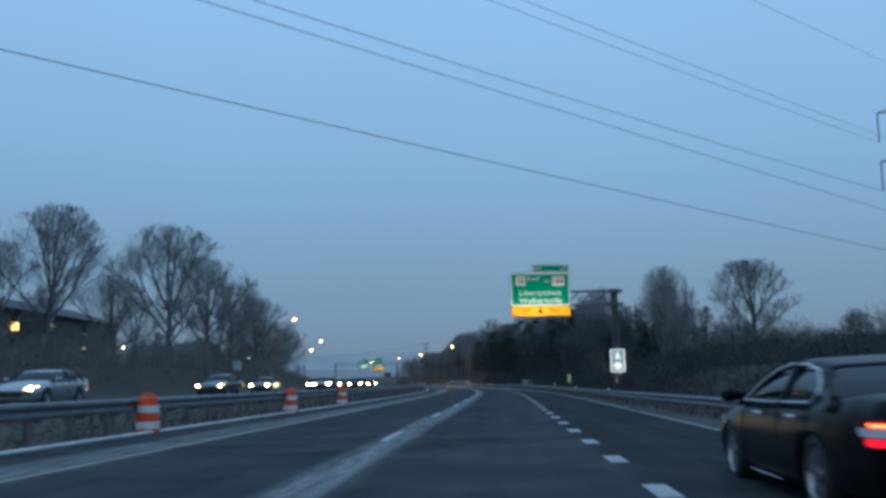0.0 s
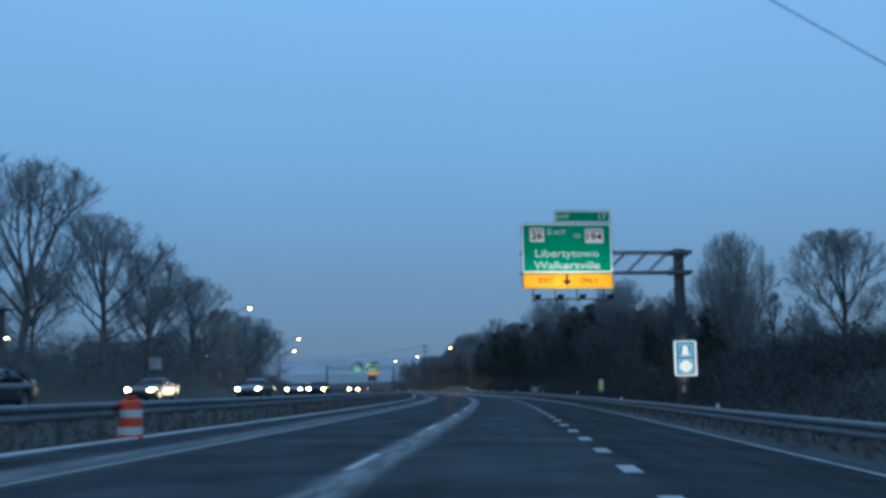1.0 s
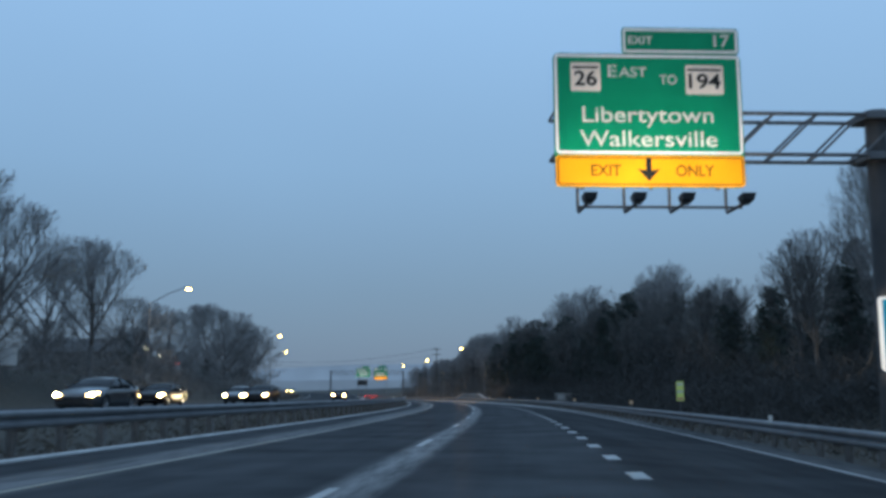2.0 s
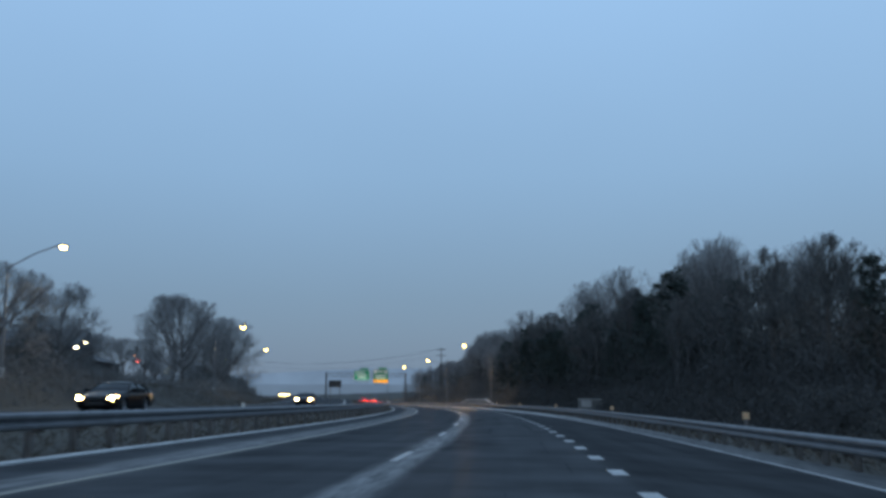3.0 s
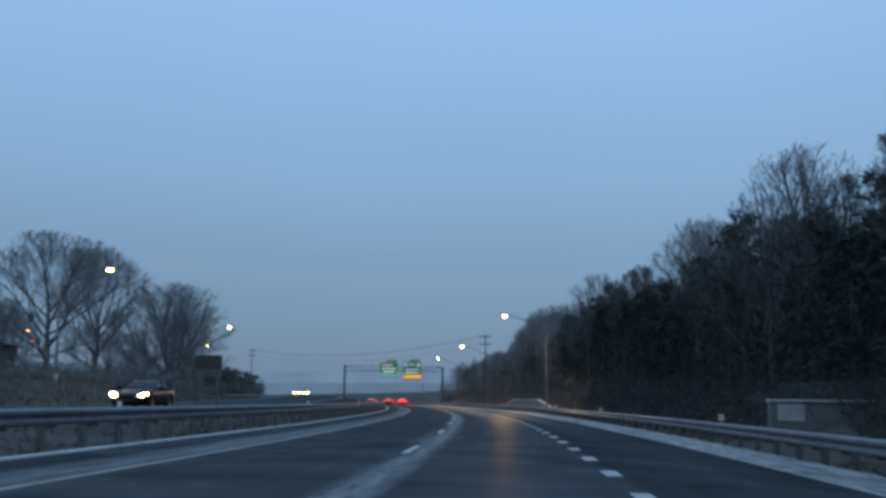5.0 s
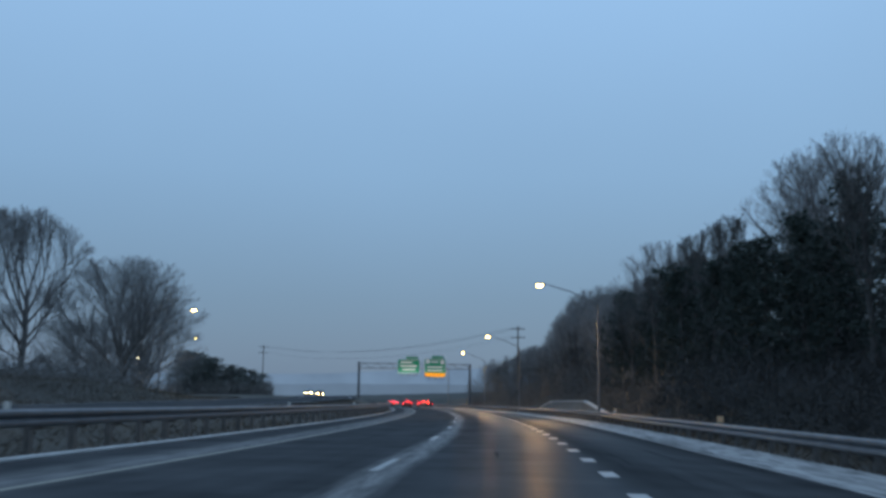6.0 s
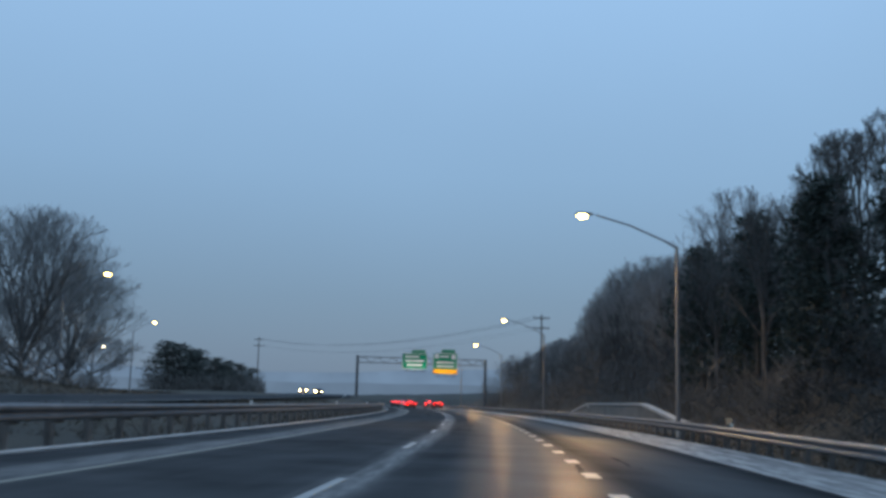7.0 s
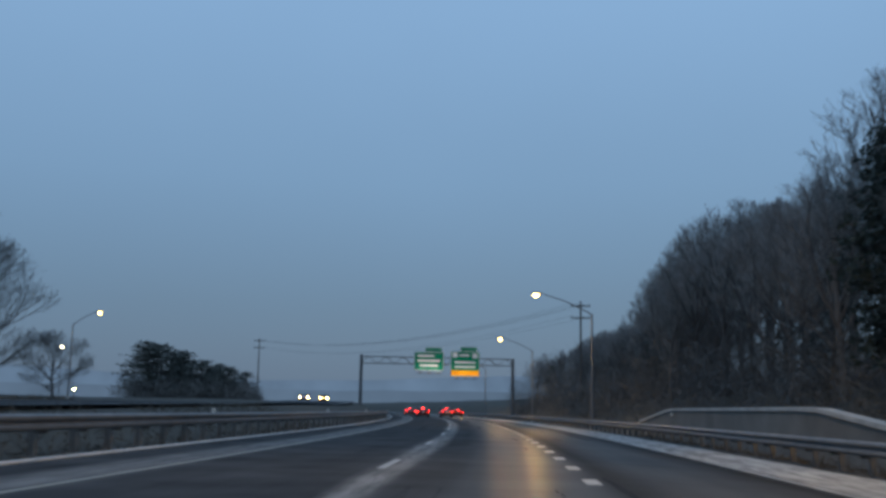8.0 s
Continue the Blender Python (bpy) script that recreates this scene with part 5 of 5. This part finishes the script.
def arched(b, arch_y, r=0.39):
    """Raises the lower edge of a lofted body over the wheels."""
    out = []
    for x, y, z in b.v:
        for ay in arch_y:
            d = abs(y - ay)
            if d < r and abs(x) > 0.5:
                z = max(z, 0.33 + math.sqrt(r * r - d * d))
        out.append((x, y, z))
    b.v = out
    return b


def car_meshes():
    ys = sorted({round(v, 3) for v in list(np.arange(-2.59, 2.43, 0.09)) + [r[0] for r in BODY_ROWS]}, reverse=True)
    table = np.array(BODY_ROWS)[::-1]
    rings = []
    for y in ys:
        w, zb, zm, zt, cr = (float(np.interp(y, table[:, 0], table[:, k])) for k in range(1, 6))
        rings.append([(x, y, z) for x, z in section(w, zb, zm, zt, cr)])
    body = arched(Build().loft(rings), (1.42, -1.36))
    glass = Build()
    cab = np.array(CABIN)[::-1]
    cy = [float(v) for v in np.linspace(1.02, -1.90, 28)]
    glass.loft([cabin_ring(y, float(np.interp(y, cab[:, 0], cab[:, 1]))) for y in cy])
    roof = Build()
    rings = []
    for y in np.linspace(0.22, -1.28, 14):
        top = float(np.interp(y, cab[:, 0], cab[:, 1]))
        ring = cabin_ring(float(y), top)
        pts = ring[2:7]
        rings.append([(x * 1.012, yy, z + 0.008) for x, yy, z in pts] + [(x * 0.96, yy, z - 0.03) for x, yy, z in reversed(pts)])
    roof.loft(rings)
    return body.mesh("body", True), glass.mesh("glazing", True), roof.mesh("roof", True)


CAR_BODY, CAR_GLASS, CAR_ROOF = car_meshes()
CAR_GLASS.materials.append(DARK_GLASS)


def side_x(y, z):
    cab = np.array(CABIN)[::-1]
    top = float(np.interp(y, cab[:, 0], cab[:, 1]))
    f = min(max((top - 0.93) / 0.52, 0), 1)
    q = min(max((z - 0.90) / max(top - 0.90, 0.05), 0), 1)
    return 0.885 - 0.27 * f * q


CORNER = ((-2.22, 0.842), (-2.30, 0.833), (-2.38, 0.822), (-2.43, 0.812), (-2.50, 0.778), (-2.56, 0.738), (-2.59, 0.690), (-2.60, 0.56), (-2.605, 0.42))


def corner(k, z0, z1, proud, start, inner=0.4):
    """A band that wraps round the rear corner of the body on side k, from y = start to x = inner on the boot."""
    rows = [(start, float(np.interp(-start, [-y for y, x in CORNER], [x for y, x in CORNER])))] + [p for p in CORNER if p[0] < start - 0.01 and p[1] > inner]
    rings = []
    for n, (y, x) in enumerate(rows):
        q = min(max((-y - 2.30) / 0.28, 0), 1)
        ox, oy = proud * (1 - 0.7 * q), -proud * q
        lift = 0.45 * (z1 - z0) if n == 0 else 0.0
        rings.append([(k * (x - 0.05), y + 0.05 * q, z0 + lift), (k * (x + ox), y + oy, z0 + lift), (k * (x + ox), y + oy, z1), (k * (x - 0.05), y + 0.05 * q, z1)])
    return Build().loft(rings)


def car(paint, label, m, front=None, rear=None, category="car", group="", detail=True, shape=(1.0, 1.0)):
    """A saloon car heading along its own y axis; shape: its length and height against the usual saloon."""
    long, high = shape
    c = thing("car", label, category, group, m=m @ Matrix.Diagonal((1, long, high, 1)))
    shell = CAR_BODY.copy()
    shell.materials.append(paint)
    body = part("body", shell, paint, c)
    part("glazing", CAR_GLASS, DARK_GLASS, c, "dark tinted windows")
    rf = CAR_ROOF.copy()
    rf.materials.append(paint)
    part("roof", rf, paint, c)
    for k in (1, -1):
        for path in (((0.98, 0.91), (0.55, 1.13), (0.20, 1.29)), ((-0.42, 0.93), (-0.46, 1.16), (-0.44, 1.34)), ((-1.28, 1.27), (-1.48, 1.15), (-1.78, 1.01))):
            b = Build()
            b.tube([(k * (side_x(y, z) + 0.006), y, z) for y, z in path], [0.03, 0.032, 0.035], 6)
            part("pillar", b, RUBBER, c)
        if detail:
            b = Build()
            loop = [(0.80, 0.955), (0.45, 1.135), (0.12, 1.262), (-0.30, 1.318), (-0.80, 1.305), (-1.12, 1.25), (-1.32, 1.15), (-1.38, 1.04), (-1.25, 0.965), (0.0, 0.950), (0.80, 0.955)]
            b.tube([(k * (side_x(y, z) + 0.016), y, z) for y, z in loop], 0.013, 6)
            part("window_trim", b, CHROME, c, "chrome window trim")
            for y in (0.12, -0.92):
                part("door_handle", Build().tube([(k * 0.925, y + 0.10, 0.84), (k * 0.955, y + 0.05, 0.845), (k * 0.955, y - 0.05, 0.845), (k * 0.925, y - 0.10, 0.84)], 0.016, 6), CHROME, c, "chrome door handle")
            part("sill_trim", Build().tube([(k * 0.895, 0.62, 0.235), (k * 0.905, -0.42, 0.235)], 0.008, 6), CHROME, c)
            for y in (0.86, -0.40, -1.22):
                part("door_gap", Build().tube([(k * 0.914, y, 0.36), (k * 0.917, y, 0.62), (k * 0.900, y, 0.90)], 0.006, 5), RUBBER, c)
        b = Build()
        rings = []
        for x, w, t in ((0.90, 0.03, 0.03), (0.98, 0.06, 0.06), (1.06, 0.075, 0.075), (1.12, 0.055, 0.06), (1.14, 0.02, 0.03)):
            rings.append([(k * x, 0.70 + w * 0.8 * math.cos(a), 1.01 + t * math.sin(a)) for a in np.linspace(0, 2 * math.pi, 11)[:-1]])
        b.loft(rings)
        part("door_mirror", b, paint, c)
        for y in (1.42, -1.36):
            wl = part("wheel", HUB, RUBBER, c)
            wl.matrix_basis = pose(k * 0.79, y, 0.335 / high) @ Matrix.Diagonal((1, 1 / long, 1 / high, 1)) @ pose(0, 0, 0, 0, 0, 0 if k > 0 else 180)
            part("tyre", TYRE, RUBBER, wl)
            part("rim", RIM, ALLOY, wl, "silver spoked rim")
        b = Build()
        b.loft([[(k * x, y, z) for x, y, z in ((0.50, 2.405 + d, 0.60), (0.73, 2.30 + d, 0.61), (0.85, 2.02 + d, 0.70), (0.83, 2.00 + d, 0.755), (0.68, 2.28 + d, 0.70), (0.50, 2.37 + d, 0.67))] for d in (-0.06, 0.02)])
        hl = part("headlight", b, HEADLIGHT_BOWL if front is HEADLIGHT else (HEADLIGHT_DIM if front else HEADLIGHT_OFF), c)
        if front:
            part("bulb", Build().disc((k * 0.70, 2.36, 0.665), (k * 0.25, 1, 0), 0.075, 0.09, 14), front, hl, "bright lit headlamp bulb")
        lamp = part("tail_light", corner(k, 0.65, 0.86, 0.008, -2.24), TAIL_RED, c)
        if rear and detail:
            part("light_strip", corner(k, 0.812, 0.834, 0.024, -2.40), LED_STRIP, lamp, "glowing orange-red line of lamps")
            part("clear_lens", corner(k, 0.735, 0.803, 0.020, -2.27), CLEAR_LENS, lamp, "clear reversing lens")
            part("red_lens", corner(k, 0.665, 0.724, 0.022, -2.36), TAIL_STRIP, lamp, "glowing red lower lens")
        elif rear:
            part("light_strip", corner(k, 0.725, 0.80, 0.02, -2.42, 0.62), rear, lamp, "glowing red lamp")
    if rear and not detail:
        part("stop_lamp", Build().box(-0.22, -1.62, 1.165, 0.22, -1.56, 1.19), rear, c, "glowing red stop lamp")
    part("number_plate", Build().box(-0.16, -2.612, 0.68, 0.16, -2.59, 0.80, bevel=0.004), PLATE, c)
    part("grille", Build().box(-0.42, 2.36, 0.36, 0.42, 2.43, 0.52, bevel=0.02), RUBBER, c)
    part("rear_bumper", Build().box(-0.66, -2.62, 0.36, 0.66, -2.52, 0.56, bevel=0.04), paint, c)
    return c


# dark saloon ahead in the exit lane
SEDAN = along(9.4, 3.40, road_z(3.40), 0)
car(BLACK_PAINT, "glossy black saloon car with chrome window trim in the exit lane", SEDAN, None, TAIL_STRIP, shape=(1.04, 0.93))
# added spots that brighten the service sign, imitating headlights thrown back by it
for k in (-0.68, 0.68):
    la = bpy.data.lights.new("headlight_and_sign_fill", "SPOT")
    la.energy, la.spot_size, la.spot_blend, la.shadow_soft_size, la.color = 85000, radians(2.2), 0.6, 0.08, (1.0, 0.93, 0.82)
    lo = new("headlight_and_sign_fill", la)
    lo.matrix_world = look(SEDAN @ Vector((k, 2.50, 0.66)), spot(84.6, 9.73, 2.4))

# oncoming traffic with dipped headlights
for s, o, paint, words in (
    (37.5, -17.6, SILVER_PAINT, "silver oncoming saloon with lit headlights"), (62, -17.6, GREY_PAINT, "dark grey oncoming saloon with lit headlights"),
    (88, -20.6, GREY_PAINT, "dark grey oncoming saloon with lit headlights"), (99, -17.0, GREY_PAINT, "dark grey oncoming saloon with lit headlights"),
    (118, -20.5, BLACK_PAINT, "black oncoming saloon with lit headlights"), (130, -17.0, BLACK_PAINT, "black oncoming saloon with lit headlights"),
    (139, -20.5, GREY_PAINT, "dark grey oncoming saloon with lit headlights"), (194, -17.2, BLACK_PAINT, "black oncoming saloon with lit headlights"),
    (428, -23.2, SILVER_PAINT, "silver oncoming saloon with lit headlights"), (446, -19.8, BLACK_PAINT, "black oncoming saloon with lit headlights"),
):
    nose = along(s, o, far_road_z(s), 180)
    car(paint, words, nose, HEADLIGHT_DIPPED if s < 70 else HEADLIGHT, None, group="oncoming cars", detail=s < 50)
    if s < 70:
        continue
    la = bpy.data.lights.new("headlight_and_sign_fill", "SPOT")
    la.energy, la.spot_size, la.spot_blend, la.shadow_soft_size, la.color = 700, radians(40), 0.9, 0.1, (1.0, 0.82, 0.55)
    lo = new("headlight_and_sign_fill", la)
    lo.matrix_world = look(nose @ Vector((0, 2.55, 0.66)), nose @ Vector((3.5, 24, -0.3)))
# traffic ahead with lit tail lights
for s, o, paint, words in (
    (374, -3.7, RED_PAINT, "dark red saloon ahead with glowing tail lights"), (383, 0.1, GREY_PAINT, "grey saloon ahead with glowing tail lights"),
    (402, 3.3, BLACK_PAINT, "black saloon ahead with glowing tail lights"), (418, -3.8, GREY_PAINT, "grey saloon ahead with glowing tail lights"), (446, 0.0, SILVER_PAINT, "silver saloon ahead with glowing tail lights"),
):
    car(paint, words, along(s, o, road_z(o, s), 0), None, TAILLIGHT, group="cars ahead", detail=False)

# ---------------------------------------------------------------- far gantry over the road
fg = thing("sign_gantry", "grey steel gantry spanning the road far ahead", "sign gantry", m=along(390, 0))
for x, z in ((-12.7, 9.3), (11.0, 9.0)):
    part("column", Build().tube([(x, 0.45, -0.6), (x, 0.45, z)], [0.30, 0.24], 12), STEEL, fg)
b = Build()
truss(b, -12.9, 11.2, 8.0, 9.05, 0.05, 0.85, 18, 0.06)
part("truss_beam", b, STEEL, fg)


def far_sign(o, z, w, h, tab_x, tab_w, yellow, shields, bars, label):
    sg = thing("direction_sign", label, "road sign", m=along(390, o, z))
    part("board", panel(w, h, 0.05, 0.15), SIGN_GREEN, sg).location = (0, -0.06, 0)
    part("border", rim(w, h, 0.06, 0.14), SIGN_WHITE, sg).location = (0, -0.062, 0)
    tb = part("exit_tab", panel(tab_w, 0.7, 0.05, 0.1), SIGN_GREEN, sg, "green exit number tab")
    tb.location = (tab_x, -0.06, h)
    part("border", rim(tab_w, 0.7, 0.05, 0.1), SIGN_WHITE, tb).location = (0, -0.002, 0)
    if yellow:
        part("exit_strip", panel(w - 0.04, 0.85, 0.012, 0.1), SIGN_YELLOW, sg, "yellow exit strip").location = (0.02, -0.078, 0.01)
    for x, zz in shields:
        part("route_shield", panel(0.75, 0.75, 0.012, 0.05), SIGN_WHITE, sg, "white route marker").location = (x, -0.074, zz)
    for x, zz, bw in bars:
        part("text_bar", Build().box(x, -0.075, zz, x + bw, -0.06, zz + 0.28), SIGN_WHITE, sg, "white line of writing")
    part("lamp_rail", Build().tube([(0.3, -0.5, -0.5), (w - 0.3, -0.5, -0.5)], 0.035, 6), STEEL, sg)
    for x in (w * 0.2, w * 0.5, w * 0.8):
        part("lamp_bracket", Build().tube([(x, 0, 0), (x, 0, -0.45), (x, -0.5, -0.5), (x, -1.0, -0.45)], 0.03, 6), STEEL, sg)
        part("luminaire", Build().box(x - 0.2, -1.2, -0.52, x + 0.2, -0.85, -0.32, bevel=0.03), STEEL, sg)
        la = bpy.data.lights.new("sign_light", "AREA")
        la.energy, la.size, la.color = 20, 0.3, (1.0, 0.95, 0.86)
        lo = new("sign_light", la)
        base = along(390, o, z)
        lo.matrix_world = look(base @ Vector((x, -1.0, -0.28)), base @ Vector((x, -0.05, h * 0.5)))


far_sign(-4.5, 7.05, 4.6, 2.85, 1.7, 2.6, False, (), ((0.5, 2.1, 2.6), (0.5, 1.35, 3.5), (0.9, 0.6, 2.8)), "green overhead direction sign with lines of white writing")
far_sign(1.2, 6.3, 4.5, 3.8, 1.5, 2.6, True, ((0.3, 2.85), (3.4, 2.75)), ((1.3, 3.05, 1.6), (0.6, 1.95, 3.3), (0.6, 1.25, 3.3)), "green overhead sign with route markers and yellow strip")

# ---------------------------------------------------------------- overhead cables and pylon
def sag(p, q, drop, n=24):
    return [p.lerp(q, i / n) - Vector((0, 0, drop * 4 * (i / n) * (1 - i / n))) for i in range(n + 1)]


PYLON = Vector((34.8, 85.4, 0.0))
AWAY = Vector((-0.660, -0.751, 0))
CROSS = Vector((0.743, -0.669, 0))
pylon = thing("pylon", "tall grey steel power pylon with cross arms", "pylon")
b = Build()
for sx_ in (-1, 1):
    for sy_ in (-1, 1):
        b.tube([PYLON + Vector((sx_ * 1.5, sy_ * 1.5, -1)), PYLON + Vector((sx_ * 0.45, sy_ * 0.45, 16)), PYLON + Vector((sx_ * 0.2, sy_ * 0.2, 26))], 0.06, 5)
part("legs", b, STEEL, pylon)
b = Build()
for i in range(10):
    z0, z1 = i * 2.4, i * 2.4 + 2.4
    w0, w1 = (1.5 - 1.05 * min(z / 16, 1) - 0.25 * max(z - 16, 0) / 9 for z in (z0, z1))
    for k in (-1, 1):
        b.tube([PYLON + Vector((-w0, k * w0, z0)), PYLON + Vector((w1, k * w1, z1))], 0.03, 4)
        b.tube([PYLON + Vector((k * w0, -w0, z0)), PYLON + Vector((k * w1, w1, z1))], 0.03, 4)
part("lattice", b, STEEL, pylon)
for z in (19.1, 23.4):
    b = Build()
    for k in (-1, 1):
        b.tube([PYLON + CROSS * 0.4 * k + Vector((0, 0, z - 0.5)), PYLON + CROSS * 3.4 * k + Vector((0, 0, z))], 0.05, 5)
        b.tube([PYLON + CROSS * 0.4 * k + Vector((0, 0, z + 0.5)), PYLON + CROSS * 3.4 * k + Vector((0, 0, z))], 0.05, 5)
    part("cross_arm", b, STEEL, pylon)
    for k in (-3.4, -2.2)[: 1 if z < 20 else 2]:
        tip = PYLON + CROSS * k + Vector((0, 0, z))
        part("insulator", Build().tube([tip, tip - Vector((0, 0, 2.6))], 0.06, 6), SIGN_BACK, pylon)
b = Build()
b.tube([PYLON + CROSS * -0.3 + Vector((0, 0, 10.9)), PYLON + CROSS * -1.6 + Vector((0, 0, 10.9))], 0.05, 5)
part("bracket", b, STEEL, pylon)
# where on its cross arm each cable hangs, its height there and a span away, its sag and half thickness
for k, z, far_h, drop, r in ((-3.4, 16.5, 20.6, 1.2, 0.018), (-3.4, 20.8, 23.9, 1.2, 0.015), (-2.2, 20.8, 23.9, 1.2, 0.015), (-1.6, 10.75, 14.5, 0.5, 0.019), (0.0, 26.0, 26.0, 1.0, 0.013)):
    e = PYLON + CROSS * k + Vector((0, 0, z))
    q = e + AWAY * 170
    q.z = far_h
    cable_ob = part("power_cable", Build().tube(sag(e, q, drop, 30), r, 5), WIRE)
    tagged(cable_ob, "dark overhead power cable crossing above the road", "cable", "power cables")
low = part("power_cable", Build().tube([Vector((110, 154.5, 6.1)), Vector((30, 68.5, 10.1)), Vector((0, 36.2, 11.6)), Vector((-60, -28.4, 14.6))], 0.013, 5), WIRE)
tagged(low, "dark lower overhead cable crossing above the road", "cable", "power cables")


def utility_pole(s, o, top, label):
    gz = ground_z(s, o)
    p = thing("utility_pole", label, "utility pole", "utility poles", m=along(s, o, gz))
    h = top - gz
    part("pole", Build().tube([(0, 0, -0.5), (0, 0, h)], [0.17, 0.11], 10), WOOD_POLE, p)
    for z in (h - 0.6, h - 2.2):
        part("cross_arm", Build().box(-1.3, -0.06, z - 0.07, 1.3, 0.06, z + 0.07), WOOD_POLE, p)
        for x in (-1.15, -0.4, 0.4, 1.15):
            part("insulator", Build().tube([(x, 0, z + 0.07), (x, 0, z + 0.26)], 0.05, 6), SIGN_BACK, p)
    return along(s, o, gz), h


ma, ha = utility_pole(364, 16.6, 15.5, "weathered wooden utility pole at the wood's edge")
mb, hb = utility_pole(470, -35.2, 16.6, "weathered wooden utility pole beyond the far lanes")
for x, dz in ((-1.15, 0.3), (-0.4, 0.3), (0.4, 0.3), (1.15, 0.3), (-1.15, 1.9), (1.15, 1.9)):
    w = part("power_cable", Build().tube(sag(ma @ Vector((x, 0, ha - dz)), mb @ Vector((x, 0, hb - dz)), 3.0, 24), 0.013, 4), WIRE)
    tagged(w, "thin dark cable between utility poles", "cable", "power cables")


# ---------------------------------------------------------------- houses and lot lights on the far bank
def house(s, o, w, d, h, roof_h, turn, label):
    gz = ground_z(s, o) - 0.2
    hs_ = thing("house", label, "house", m=along(s, o, gz, turn))
    part("wall", Build().box(-w / 2, -d / 2, 0, w / 2, d / 2, h), SIDING, hs_)
    b = Build()
    e = 0.5
    b.loft([[(-w / 2 - e, y, h), (w / 2 + e, y, h), (w / 2 + e, y, h + 0.15), (0, y, h + roof_h), (-w / 2 - e, y, h + 0.15)] for y in (-d / 2 - e, d / 2 + e)])
    part("roof", b, SHINGLE, hs_)
    for face in (-1, 1):
        for y in np.linspace(-d / 2 + 1.5, d / 2 - 1.5, 4):
            for z in (1.0, 3.6):
                if z + 1.3 > h:
                    continue
                x = face * w / 2
                win = part("window", Build().box(min(x, x + face * 0.03), y - 0.5, z, max(x, x + face * 0.03), y + 0.5, z + 1.3), DARK_GLASS, hs_)
                part("window_frame", Build().box(min(x, x + face * 0.06), y - 0.6, z - 0.1, max(x, x + face * 0.06), y + 0.6, z), SIGN_WHITE, win)
    part("door", Build().box(w / 2, -0.5, 0, w / 2 + 0.05, 0.5, 2.1), WOOD_POLE, hs_)
    part("chimney", Build().box(-0.4, d / 4 - 0.4, h, 0.4, d / 4 + 0.4, h + roof_h + 0.8), WALL, hs_)
    return hs_


near_house = house(109, -52.4, 12, 30, 5.0, 2.2, 0, "dark two-storey house with a lit porch lamp on the bank")
lantern = part("porch_lamp", Build().box(6.0, -13.9, 2.95, 6.35, -13.2, 3.85, bevel=0.05), STEEL, near_house, "wall lantern with two warm panes")
for z in (3.05, 3.45):
    part("pane", Build().box(6.352, -13.85, z, 6.37, -13.25, z + 0.32), PORCH, lantern, "glowing warm pane")
    part("pane", Build().box(6.03, -13.92, z, 6.32, -13.902, z + 0.32), PORCH, lantern, "glowing warm pane")
house(232, -60, 10, 18, 8.4 - ground_z(232, -60), 2.6, 90, "dim gabled house with a chimney on the bank")
house(258, -61, 11, 36, 9.4 - 1.9 - ground_z(258, -61), 2.1, 0, "long dim low-roofed building on the bank")


def lot_lamp(s, o, z, mat, label):
    gz = ground_z(s, o)
    lp = thing("lot_lamp", label, "lamp", "lamps on the far bank", m=along(s, o, gz))
    part("post", Build().tube([(0, 0, -0.3), (0, 0, z - gz)], [0.07, 0.05], 8), STEEL, lp)
    part("housing", Build().box(-0.22, -0.16, z - gz, 0.22, 0.16, z - gz + 0.14, bevel=0.03), STEEL, lp)
    part("lens", Build().box(-0.17, -0.12, z - gz - 0.10, 0.17, 0.12, z - gz), mat, lp, "glowing lens")


for s, o, z, mat, words in (
    (188, -39.5, 6.3, LAMP_PALE, "lot lamp with pale lit head"), (228, -49.9, 8.9, LAMP_PALE, "lot lamp with pale lit head"),
    (268, -51.2, 8.9, AMBER, "small amber lit lamp on a post"), (268, -50.6, 7.7, RED_FAR, "small red lit lamp on a post"),
    (120, -44.0, 6.0, LAMP_PALE, "lot lamp with pale lit head"), (462, -74, 4.0, FLOOD, "yellow lit floodlight on a short post"), (390, -58.2, 9.5, LAMP_PALE, "lot lamp with pale lit head"),
):
    lot_lamp(s, o, z, mat, words)
for s, o, t in ((214, -46, 60), (222, -48, 75), (236, -46.3, 70), (251, -46.8, 66)):
    car(SILVER_PAINT, "pale parked saloon on the far bank", along(s, o, ground_z(s, o) + 0.05, t), None, None, group="parked cars", detail=False)
